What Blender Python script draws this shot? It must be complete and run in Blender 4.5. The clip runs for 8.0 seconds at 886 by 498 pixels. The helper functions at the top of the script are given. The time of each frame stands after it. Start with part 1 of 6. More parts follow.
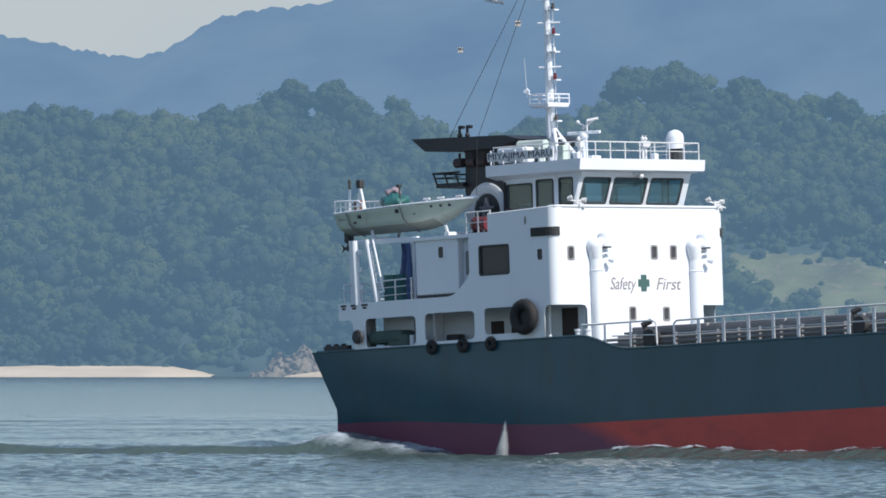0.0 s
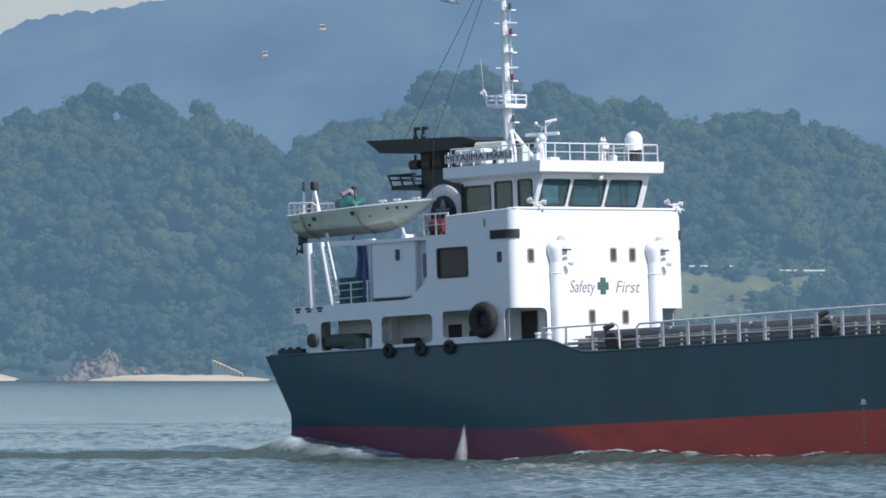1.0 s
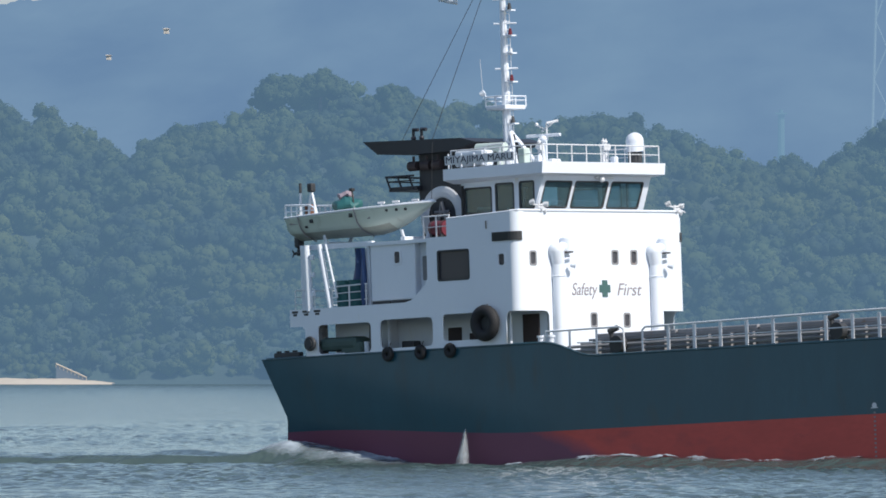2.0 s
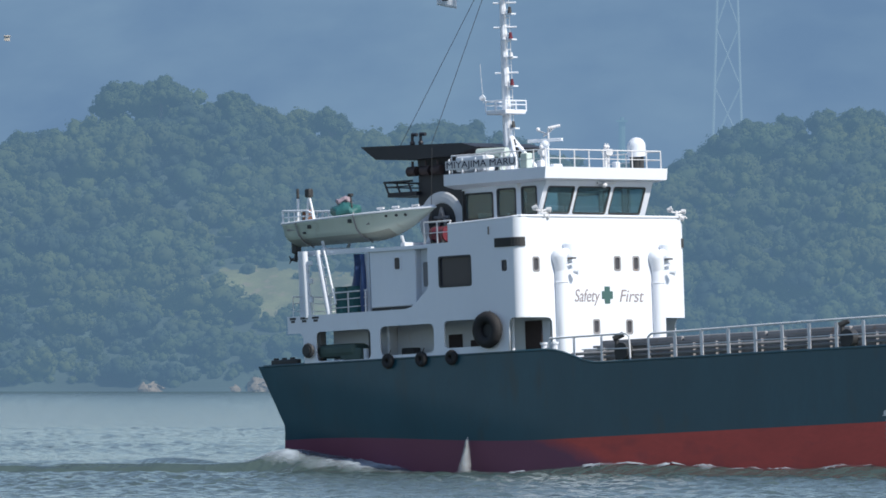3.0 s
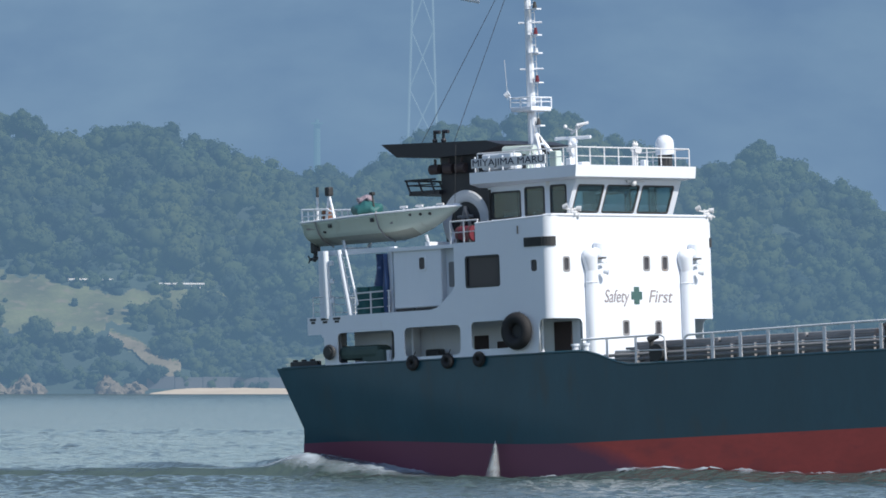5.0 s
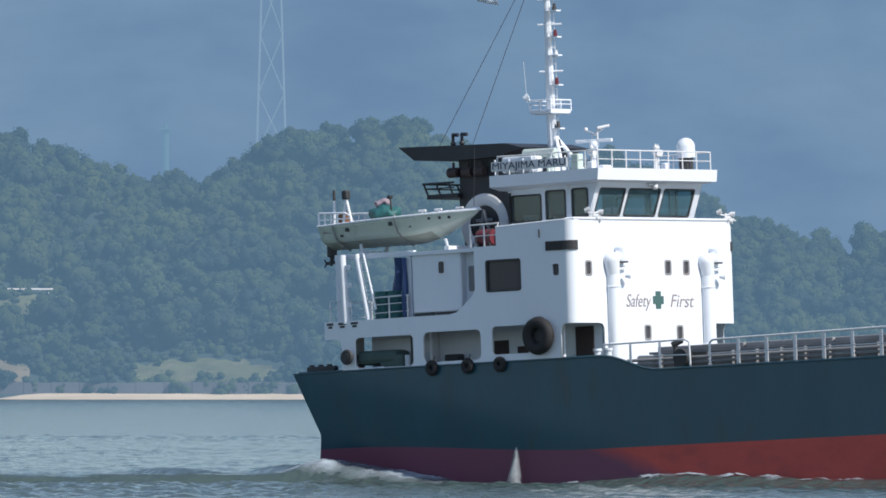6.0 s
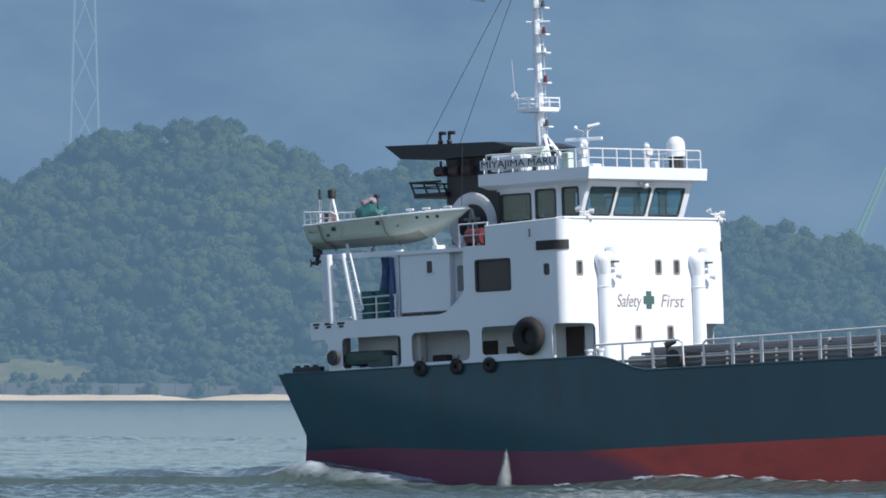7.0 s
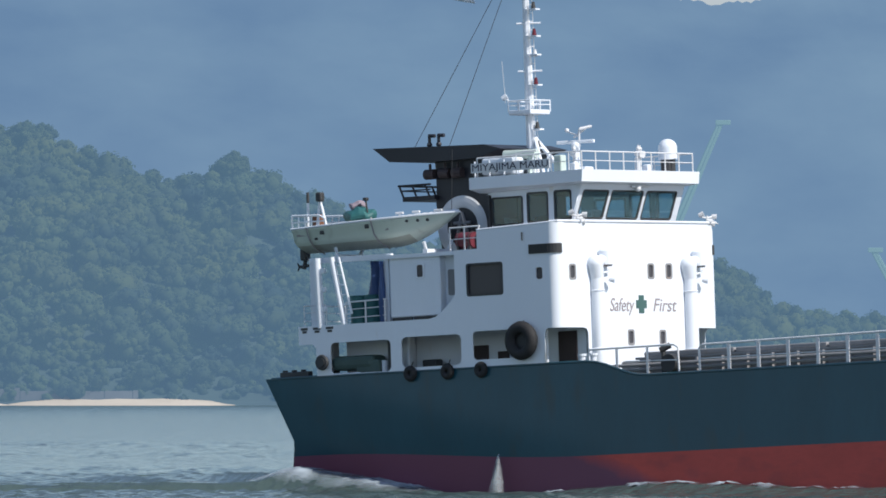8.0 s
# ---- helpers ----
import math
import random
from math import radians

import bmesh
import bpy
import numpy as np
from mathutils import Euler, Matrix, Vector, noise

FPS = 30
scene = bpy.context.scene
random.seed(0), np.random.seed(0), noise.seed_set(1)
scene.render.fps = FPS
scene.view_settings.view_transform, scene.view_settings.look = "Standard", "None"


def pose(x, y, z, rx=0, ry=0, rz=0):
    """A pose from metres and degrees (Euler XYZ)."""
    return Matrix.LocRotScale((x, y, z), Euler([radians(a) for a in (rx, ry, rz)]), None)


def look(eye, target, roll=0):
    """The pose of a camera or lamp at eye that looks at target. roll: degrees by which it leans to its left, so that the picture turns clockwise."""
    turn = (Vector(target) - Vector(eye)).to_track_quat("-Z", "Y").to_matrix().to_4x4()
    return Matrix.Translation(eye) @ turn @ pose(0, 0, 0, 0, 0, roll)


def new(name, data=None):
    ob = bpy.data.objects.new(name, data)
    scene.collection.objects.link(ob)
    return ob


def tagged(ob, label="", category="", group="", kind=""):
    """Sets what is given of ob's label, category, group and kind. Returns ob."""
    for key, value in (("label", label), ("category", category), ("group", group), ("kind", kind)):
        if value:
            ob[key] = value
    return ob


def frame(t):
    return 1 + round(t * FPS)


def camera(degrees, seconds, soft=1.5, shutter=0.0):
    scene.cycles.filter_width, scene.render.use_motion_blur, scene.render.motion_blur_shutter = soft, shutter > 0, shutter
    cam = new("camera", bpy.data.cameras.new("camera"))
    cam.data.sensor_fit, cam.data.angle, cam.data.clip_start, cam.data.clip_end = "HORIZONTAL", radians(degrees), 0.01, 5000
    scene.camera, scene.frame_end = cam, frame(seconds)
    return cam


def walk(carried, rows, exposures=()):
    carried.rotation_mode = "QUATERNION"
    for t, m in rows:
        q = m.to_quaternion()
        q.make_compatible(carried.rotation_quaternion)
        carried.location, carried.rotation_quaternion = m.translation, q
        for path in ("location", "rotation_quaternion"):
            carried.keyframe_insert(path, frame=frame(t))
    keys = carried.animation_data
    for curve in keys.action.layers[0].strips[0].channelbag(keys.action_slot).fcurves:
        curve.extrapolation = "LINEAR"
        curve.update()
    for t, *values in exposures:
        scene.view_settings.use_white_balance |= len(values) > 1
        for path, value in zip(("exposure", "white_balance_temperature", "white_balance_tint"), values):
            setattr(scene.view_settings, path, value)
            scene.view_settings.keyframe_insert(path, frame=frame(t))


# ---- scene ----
# ---- camera: fixed on a shore at 4.85 m, panning with the ship ----
EYE = Vector((0.0, 0.0, 4.85))
cam = camera(4.268, 8.0, soft=1.7)


def aim(yaw, tilt):
    a, b = radians(yaw), radians(tilt)
    return look(EYE, EYE + 500 * Vector((math.sin(a) * math.cos(b), math.cos(a) * math.cos(b), math.sin(b))))


PAN = [(0, -4.8108, 0.485), (0.5, -4.3084, 0.501), (1, -3.8695, 0.5032), (1.5, -3.4948, 0.5046),
       (3, -2.3491, 0.5556), (3.5, -1.9728, 0.5577), (4, -1.5621, 0.568), (4.5, -1.2029, 0.5798),
       (5, -0.879, 0.5668), (6.5, 0.2785, 0.6015), (7, 0.7488, 0.5969), (7.5, 1.2231, 0.6039), (8, 1.6571, 0.6217)]
walk(cam, [(t, aim(a, b)) for t, a, b in PAN], exposures=[(0, 0.05), (8, 0.05)])

# ---- the ship's course ----
TRIM = 2.53
SHIP_Z = 4.753


def course(t):
    """Place over ground, rise on the swell and heading: she crabs a little in the tide."""
    u = (t - 4) / 4
    return (-19.2225 + 29.784 * u + 0.2826 * u * u, 535 - 19.694 * u - 0.4035 * u * u, 0.04 * u,
            -39.24 + 0.12 * u - 0.41 * u * u)


# ---- daylight ----
world = bpy.data.worlds.new("daylight")
scene.world = world
world.use_nodes = True
wn = world.node_tree.nodes
sky = wn.new("ShaderNodeTexSky")
sky.sky_type, sky.sun_disc = "NISHITA", False
sky.sun_elevation, sky.sun_rotation = radians(44), radians(130)
sky.air_density, sky.dust_density, sky.ozone_density = 1.0, 0.6, 1.5
wn["Background"].inputs["Strength"].default_value = 0.14
world.node_tree.links.new(sky.outputs["Color"], wn["Background"].inputs["Color"])

sun = new("sun", bpy.data.lights.new("sun", "SUN"))
sun.data.energy, sun.data.angle, sun.data.color = 5.0, radians(0.55), (1.0, 0.95, 0.88)
sun.matrix_world = look((79.0, -61.3, 96), (0, 0, 0))


# ---- materials ----
def mat(name, base, rough=0.6, metal=0.0, vary=0.15, scale=1.0, bump=0.1, bump_scale=8.0, dirt=None, dirt_at=0.62,
        island=0.0, spec=0.5, warp=(1, 1, 1)):
    """Painted or natural surface with tone variation at two scales, fine relief and stains."""
    m = bpy.data.materials.new(name)
    m.use_nodes = True
    n, l = m.node_tree.nodes, m.node_tree.links
    b = n["Principled BSDF"]
    b.inputs["Roughness"].default_value, b.inputs["Metallic"].default_value = rough, metal
    b.inputs["Specular IOR Level"].default_value = spec
    tc = n.new("ShaderNodeTexCoord")
    mp = n.new("ShaderNodeMapping")
    mp.inputs["Scale"].default_value = warp
    l.new(tc.outputs["Object"], mp.inputs["Vector"])

    def cloud(s, detail):
        t = n.new("ShaderNodeTexNoise")
        t.inputs["Scale"].default_value, t.inputs["Detail"].default_value = s, detail
        l.new(mp.outputs["Vector"], t.inputs["Vector"])
        return t.outputs["Fac"]

    def blend(fac, a, c):
        x = n.new("ShaderNodeMix")
        x.data_type = "RGBA"
        if isinstance(fac, float):
            x.inputs[0].default_value = fac
        else:
            l.new(fac, x.inputs[0])
        for i, v in ((6, a), (7, c)):
            if isinstance(v, tuple):
                x.inputs[i].default_value = (*v, 1)
            else:
                l.new(v, x.inputs[i])
        return x.outputs[2]

    def ramp(v, lo, hi):
        r = n.new("ShaderNodeMapRange")
        r.inputs[1].default_value, r.inputs[2].default_value = lo, hi
        l.new(v, r.inputs[0])
        return r.outputs[0]

    low, high = tuple(c * (1 - vary) for c in base), tuple(min(1, c * (1 + vary)) for c in base)
    col = blend(ramp(cloud(0.35 * scale, 3), 0.3, 0.7), low, high)
    col = blend(ramp(cloud(5 * scale, 5), 0.25, 0.75), col, blend(0.5, col, low))
    if island:
        g = n.new("ShaderNodeNewGeometry")
        col = blend(ramp(g.outputs["Random Per Island"], 0, 1 / island), col, tuple(c * 0.6 for c in base))
    if dirt:
        col = blend(ramp(cloud(1.3 * scale, 8), dirt_at, dirt_at + 0.16), col, dirt)
    l.new(col, b.inputs["Base Color"])
    bp = n.new("ShaderNodeBump")
    bp.inputs["Strength"].default_value, bp.inputs["Distance"].default_value = bump, 0.05
    l.new(cloud(bump_scale, 4), bp.inputs["Height"])
    l.new(bp.outputs["Normal"], b.inputs["Normal"])
    return m


M_WHITE = mat("white ship paint", (0.67, 0.71, 0.77), 0.42, vary=0.03, bump=0.12, bump_scale=1.6, dirt=(0.55, 0.50, 0.43),
              dirt_at=0.68, warp=(1, 1, 0.25))
M_GREEN = mat("dark green hull paint", (0.017, 0.072, 0.102), 0.38, vary=0.18, bump=0.25, bump_scale=0.8,
              dirt=(0.026, 0.06, 0.075), dirt_at=0.6, warp=(1, 1, 0.3))
M_RED = mat("red bottom paint", (0.48, 0.066, 0.052), 0.6, vary=0.18, bump=0.25, bump_scale=0.8, dirt=(0.36, 0.055, 0.05),
            dirt_at=0.56, warp=(0.5, 1, 1))
M_BLACK = mat("black funnel paint", (0.018, 0.019, 0.026), 0.5, vary=0.3)
M_RUBBER = mat("black rubber", (0.014, 0.014, 0.016), 0.75, vary=0.3, bump=0.4, bump_scale=14)
M_GREY = mat("grey deck paint", (0.24, 0.24, 0.25), 0.65, vary=0.2, dirt=(0.20, 0.12, 0.08))
M_DECK = mat("dark green deck paint", (0.06, 0.10, 0.09), 0.7, vary=0.25, dirt=(0.16, 0.10, 0.07))
M_RAIL = mat("light grey rail paint", (0.62, 0.63, 0.65), 0.45, vary=0.06)
M_DIM = mat("dark fittings", (0.035, 0.037, 0.04), 0.6, vary=0.3)
M_BOAT = mat("pale green boat gelcoat", (0.55, 0.62, 0.56), 0.3, vary=0.06, dirt=(0.34, 0.36, 0.30), dirt_at=0.6, warp=(1, 1, 0.4))
M_BOATLOW = mat("weathered boat bottom", (0.36, 0.38, 0.33), 0.6, vary=0.2, dirt=(0.2, 0.19, 0.16))
M_TEAL = mat("teal tarpaulin", (0.022, 0.12, 0.125), 0.6, vary=0.2, bump=0.5, bump_scale=4)
M_BLUE = mat("blue tarpaulin", (0.02, 0.055, 0.16), 0.6, vary=0.3, bump=0.5, bump_scale=5)
M_BUNDLE = mat("faded pink cloth", (0.27, 0.22, 0.26), 0.8, vary=0.15, bump=0.5, bump_scale=5)
M_SIGNRED = mat("red raft case paint", (0.13, 0.022, 0.034), 0.5, vary=0.1)
M_RUST = mat("rusty steel", (0.16, 0.07, 0.04), 0.8, vary=0.3)
M_SOOT_SHADE = mat("sooty brown steel and passage shade", (0.045, 0.03, 0.03), 0.7, vary=0.3)
M_CROSS = mat("green sign paint", (0.045, 0.105, 0.10), 0.5, vary=0.05)
M_LETTER = mat("dark letter paint", (0.25, 0.22, 0.23), 0.5, vary=0.05)
M_NAME = mat("navy letter paint", (0.015, 0.02, 0.05), 0.5, vary=0.05)
M_LAMP = mat("red lamp glass", (0.12, 0.016, 0.02), 0.2, vary=0.05)
M_SAND = mat("beach sand", (0.44, 0.40, 0.345), 0.9, vary=0.15, scale=0.2)
M_TRACK = mat("bare sandy soil", (0.27, 0.235, 0.165), 0.95, vary=0.3, scale=0.5, bump=0.6, bump_scale=1.5, dirt=(0.12, 0.13, 0.07), dirt_at=0.52)
M_TRUNK = mat("grey-brown bark", (0.12, 0.10, 0.08), 0.9, vary=0.3, bump=0.8, bump_scale=3)
M_ROCK = mat("pale cliff rock", (0.26, 0.215, 0.16), 0.9, vary=0.35, scale=0.6, bump=0.8, bump_scale=1)
M_WALLSTONE = mat("seawall concrete", (0.15, 0.165, 0.185), 0.9, vary=0.2, scale=0.2)
M_SOIL = mat("hillside soil and scrub", (0.04, 0.062, 0.045), 0.95, vary=0.4, scale=0.15, bump=0.8, bump_scale=1)
M_GRASS = mat("dry hillside grass", (0.128, 0.137, 0.060), 0.95, vary=0.45, scale=0.35, bump=0.8, bump_scale=1, dirt=(0.17, 0.145, 0.09), dirt_at=0.55)
M_STEEL = mat("galvanised steel with painted haze", (0.16, 0.20, 0.22), 0.5, vary=0.05)


def lacy(m, scale, thin=None):
    """Foam breaks into a lace of holes, and thins out where little water is broken."""
    n, l = m.node_tree.nodes, m.node_tree.links
    tc, t, r = n.new("ShaderNodeTexCoord"), n.new("ShaderNodeTexNoise"), n.new("ShaderNodeMapRange")
    t.inputs["Scale"].default_value, t.inputs["Detail"].default_value = scale, 5
    r.inputs[1].default_value, r.inputs[2].default_value = 0.34, 0.64
    r.inputs[3].default_value, r.inputs[4].default_value = 0.3, 0.95
    l.new(tc.outputs["Object"], t.inputs["Vector"])
    l.new(t.outputs["Fac"], r.inputs[0])
    alpha = r.outputs[0]
    mu = n.new("ShaderNodeMath")
    mu.operation = "MULTIPLY"
    l.new(alpha, mu.inputs[0])
    if thin is None:
        at = n.new("ShaderNodeAttribute")
        at.attribute_name = "broken"
        l.new(at.outputs["Fac"], mu.inputs[1])
    else:
        mu.inputs[1].default_value = thin
    l.new(mu.outputs[0], n["Principled BSDF"].inputs["Alpha"])
    return m


M_WAKEFOAM = lacy(mat("lacy wake foam", (0.41, 0.48, 0.55), 0.7, vary=0.15, bump=0.6, bump_scale=5, dirt=(0.30, 0.37, 0.42), dirt_at=0.5), 0.8)
M_SPRAY = lacy(mat("falling water", (0.55, 0.60, 0.64), 0.6, vary=0.1, bump=0.6, bump_scale=6, warp=(4, 4, 1)), 3.0, 0.2)


def purple_aft(m, dulled):
    """Darker purple bottom colour on the after part, with a slanting ragged edge."""
    n, l = m.node_tree.nodes, m.node_tree.links
    b = n["Principled BSDF"]
    tc, sp, t = n.new("ShaderNodeTexCoord"), n.new("ShaderNodeSeparateXYZ"), n.new("ShaderNodeTexNoise")
    t.inputs["Scale"].default_value, t.inputs["Detail"].default_value = 0.9, 5
    l.new(tc.outputs["Object"], sp.inputs[0])
    l.new(tc.outputs["Object"], t.inputs["Vector"])
    a, c = n.new("ShaderNodeMath"), n.new("ShaderNodeMath")
    a.operation = c.operation = "MULTIPLY_ADD"
    a.inputs[1].default_value = 2.6
    l.new(sp.outputs["Z"], a.inputs[0])
    l.new(sp.outputs["X"], a.inputs[2])
    c.inputs[1].default_value = 2.0
    l.new(t.outputs["Fac"], c.inputs[0])
    l.new(a.outputs[0], c.inputs[2])
    r, x = n.new("ShaderNodeMapRange"), n.new("ShaderNodeMix")
    r.inputs[1].default_value, r.inputs[2].default_value = 6.8, 8.8
    l.new(c.outputs[0], r.inputs[0])
    x.data_type = "RGBA"
    l.new(r.outputs[0], x.inputs[0])
    x.inputs[6].default_value = (*dulled, 1)
    l.new(b.inputs["Base Color"].links[0].from_socket, x.inputs[7])
    l.new(x.outputs[2], b.inputs["Base Color"])


purple_aft(M_RED, (0.165, 0.05, 0.092))


def foliage(name, dark, light, olive):
    """Leaf clumps that differ in tone one from another."""
    m = mat(name, light, 0.9, vary=0.3, scale=0.12, bump=0.3, bump_scale=1.2, dirt=dark, dirt_at=0.45, island=0.1, spec=0.05)
    n, l = m.node_tree.nodes, m.node_tree.links
    b = n["Principled BSDF"]
    # stands of olive, sunnier wood among the dark evergreen ones
    tc, t, r, x = n.new("ShaderNodeTexCoord"), n.new("ShaderNodeTexNoise"), n.new("ShaderNodeMapRange"), n.new("ShaderNodeMix")
    t.inputs["Scale"].default_value, t.inputs["Detail"].default_value = 0.035, 4
    r.inputs[1].default_value, r.inputs[2].default_value, r.inputs[4].default_value = 0.46, 0.66, 0.75
    x.data_type = "RGBA"
    x.inputs[7].default_value = (*olive, 1)
    l.new(tc.outputs["Object"], t.inputs["Vector"])
    l.new(t.outputs["Fac"], r.inputs[0])
    l.new(r.outputs[0], x.inputs[0])
    l.new(b.inputs["Base Color"].links[0].from_socket, x.inputs[6])
    l.new(x.outputs[2], b.inputs["Base Color"])
    tr = n.new("ShaderNodeBsdfTranslucent")
    l.new(b.inputs["Base Color"].links[0].from_socket, tr.inputs["Color"])
    mx = n.new("ShaderNodeMixShader")
    mx.inputs[0].default_value = 0.55
    l.new(b.outputs[0], mx.inputs[1])
    l.new(tr.outputs[0], mx.inputs[2])
    l.new(mx.outputs[0], n["Material Output"].inputs["Surface"])
    return m


def haze_over(m, glow=(0.072, 0.134, 0.211), veil=0.42):
    """Backdrop kilometres away: paints haze in as even blue emission over the surface."""
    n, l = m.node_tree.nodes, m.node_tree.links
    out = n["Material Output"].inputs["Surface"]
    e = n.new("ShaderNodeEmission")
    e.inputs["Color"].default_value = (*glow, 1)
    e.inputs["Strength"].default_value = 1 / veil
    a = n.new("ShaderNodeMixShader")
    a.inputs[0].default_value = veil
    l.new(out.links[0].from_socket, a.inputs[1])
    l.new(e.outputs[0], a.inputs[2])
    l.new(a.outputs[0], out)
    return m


M_LEAF = foliage("broadleaf foliage with painted haze", (0.050, 0.078, 0.066), (0.105, 0.142, 0.072), (0.150, 0.172, 0.062))
# the hill's blue haze is painted into these materials as emission
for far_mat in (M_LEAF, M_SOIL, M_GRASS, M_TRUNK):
    haze_over(far_mat)
# haze painted over pylon, crane and beacon as emission, thickest on the beacon
haze_over(M_STEEL, (0.155, 0.26, 0.38), 0.7)
M_CRANE = haze_over(mat("green crane paint with painted haze", (0.16, 0.26, 0.22), 0.5, vary=0.05), (0.12, 0.215, 0.30), 0.6)
M_BEACON = haze_over(mat("beacon paint with painted haze", (0.16, 0.26, 0.22), 0.5, vary=0.05), (0.135, 0.245, 0.375), 0.85)
# thinner painted haze on the shore rocks, seawall and track
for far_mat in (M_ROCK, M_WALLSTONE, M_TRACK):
    haze_over(far_mat, (0.083, 0.135, 0.20), 0.58)


def glass_mat(name, tint, rough, through_part):
    m = bpy.data.materials.new(name)
    m.use_nodes = True
    b = m.node_tree.nodes["Principled BSDF"]
    b.inputs["Base Color"].default_value = (*tint, 1)
    b.inputs["Roughness"].default_value = rough
    b.inputs["IOR"].default_value = 1.45
    b.inputs["Transmission Weight"].default_value = through_part
    b.inputs["Specular IOR Level"].default_value = 0.3
    return m


M_GLASS = glass_mat("green tinted window glass", (0.36, 0.60, 0.68), 0.02, 0.9)
M_DARKGLASS = glass_mat("dark window glass", (0.055, 0.055, 0.065), 0.2, 0.0)
M_RAFT = mat("pale green canister plastic", (0.46, 0.54, 0.50), 0.5, vary=0.1)


def water_mat():
    m = bpy.data.materials.new("sea water")
    m.use_nodes = True
    n, l = m.node_tree.nodes, m.node_tree.links
    b = n["Principled BSDF"]
    b.inputs["Base Color"].default_value = (0.055, 0.082, 0.08, 1)
    b.inputs["Roughness"].default_value = 0.16
    b.inputs["IOR"].default_value = 1.33
    tc = n.new("ShaderNodeTexCoord")
    prev = None
    for s, k, d in ((0.25, 0.8, 0.5), (1.0, 0.9, 0.22), (3.4, 0.8, 0.07)):
        t = n.new("ShaderNodeTexNoise")
        t.inputs["Scale"].default_value, t.inputs["Detail"].default_value = s, 3
        l.new(tc.outputs["Object"], t.inputs["Vector"])
        bp = n.new("ShaderNodeBump")
        bp.inputs["Strength"].default_value, bp.inputs["Distance"].default_value = k, d
        l.new(t.outputs["Fac"], bp.inputs["Height"])
        if prev:
            l.new(prev.outputs["Normal"], bp.inputs["Normal"])
        prev = bp
    l.new(prev.outputs["Normal"], b.inputs["Normal"])
    return m


M_WATER = water_mat()


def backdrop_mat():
    """Far ridge as a glowing backdrop: blue haze painted as mottled emission."""
    m = bpy.data.materials.new("far ridge haze")
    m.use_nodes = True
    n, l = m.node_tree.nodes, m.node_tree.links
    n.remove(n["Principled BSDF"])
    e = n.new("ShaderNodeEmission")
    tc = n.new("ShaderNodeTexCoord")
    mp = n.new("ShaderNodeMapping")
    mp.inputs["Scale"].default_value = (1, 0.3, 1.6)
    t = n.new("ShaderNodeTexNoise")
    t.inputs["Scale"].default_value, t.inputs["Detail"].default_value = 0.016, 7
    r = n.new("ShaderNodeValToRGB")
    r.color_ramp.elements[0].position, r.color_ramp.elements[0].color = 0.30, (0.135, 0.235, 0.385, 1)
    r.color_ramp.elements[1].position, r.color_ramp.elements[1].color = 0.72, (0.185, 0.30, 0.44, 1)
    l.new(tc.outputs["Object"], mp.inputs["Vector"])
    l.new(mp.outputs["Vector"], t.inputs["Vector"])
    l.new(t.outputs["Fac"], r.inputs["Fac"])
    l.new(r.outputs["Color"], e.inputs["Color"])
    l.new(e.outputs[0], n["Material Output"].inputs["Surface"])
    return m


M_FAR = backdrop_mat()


# ---- mesh helpers ----
def box(bm, x0, x1, y0, y1, z0, z1, bevel=0.0):
    v = [bm.verts.new(p) for p in ((x0, y0, z0), (x1, y0, z0), (x1, y1, z0), (x0, y1, z0),
                                   (x0, y0, z1), (x1, y0, z1), (x1, y1, z1), (x0, y1, z1))]
    fs = [bm.faces.new([v[i] for i in q]) for q in ((3, 2, 1, 0), (4, 5, 6, 7), (0, 1, 5, 4), (1, 2, 6, 5), (2, 3, 7, 6), (3, 0, 4, 7))]
    if bevel:
        es = list({e for f in fs for e in f.edges})
        bmesh.ops.bevel(bm, geom=es, offset=bevel, segments=2, affect="EDGES", profile=0.5)
    return bm


def tube(bm, p, q, r, r2=None, n=8):
    p, q = Vector(p), Vector(q)
    d = q - p
    m = Matrix.Translation((p + q) / 2) @ d.to_track_quat("Z", "Y").to_matrix().to_4x4()
    bmesh.ops.create_cone(bm, cap_ends=True, segments=n, radius1=r, radius2=r if r2 is None else r2, depth=d.length, matrix=m)
    return bm


def ball(bm, c, r, sx=1, sy=1, sz=1, n=10):
    bmesh.ops.create_uvsphere(bm, u_segments=n + 4, v_segments=n, radius=r,
                              matrix=Matrix.Translation(c) @ Matrix.Diagonal((sx, sy, sz, 1)))
    return bm


def ring(bm, c, axis, major, minor, n=28, k=10, squash=1.0):
    """A torus round the axis."""
    turn = Vector(axis).to_track_quat("Z", "Y").to_matrix()
    vs = []
    for i in range(n):
        a = 2 * math.pi * i / n
        row = []
        for j in range(k):
            b = 2 * math.pi * j / k
            rr = major + minor * math.cos(b)
            row.append(bm.verts.new(Vector(c) + turn @ Vector((rr * math.cos(a), rr * math.sin(a), squash * minor * math.sin(b)))))
        vs.append(row)
    for i in range(n):
        for j in range(k):
            bm.faces.new((vs[i][j], vs[(i + 1) % n][j], vs[(i + 1) % n][(j + 1) % k], vs[i][(j + 1) % k]))
    return bm


def sweep(bm, pts, r, n=6):
    for a, b in zip(pts, pts[1:]):
        tube(bm, a, b, r, n=n)
    return bm


def rrect(x0, x1, z0, z1, r=0.1, k=4):
    out = []
    for cx, cz, a0 in ((x1 - r, z0 + r, -90), (x1 - r, z1 - r, 0), (x0 + r, z1 - r, 90), (x0 + r, z0 + r, 180)):
        for i in range(k + 1):
            a = radians(a0 + 90 * i / k)
            out.append((cx + r * math.cos(a), cz + r * math.sin(a)))
    return out


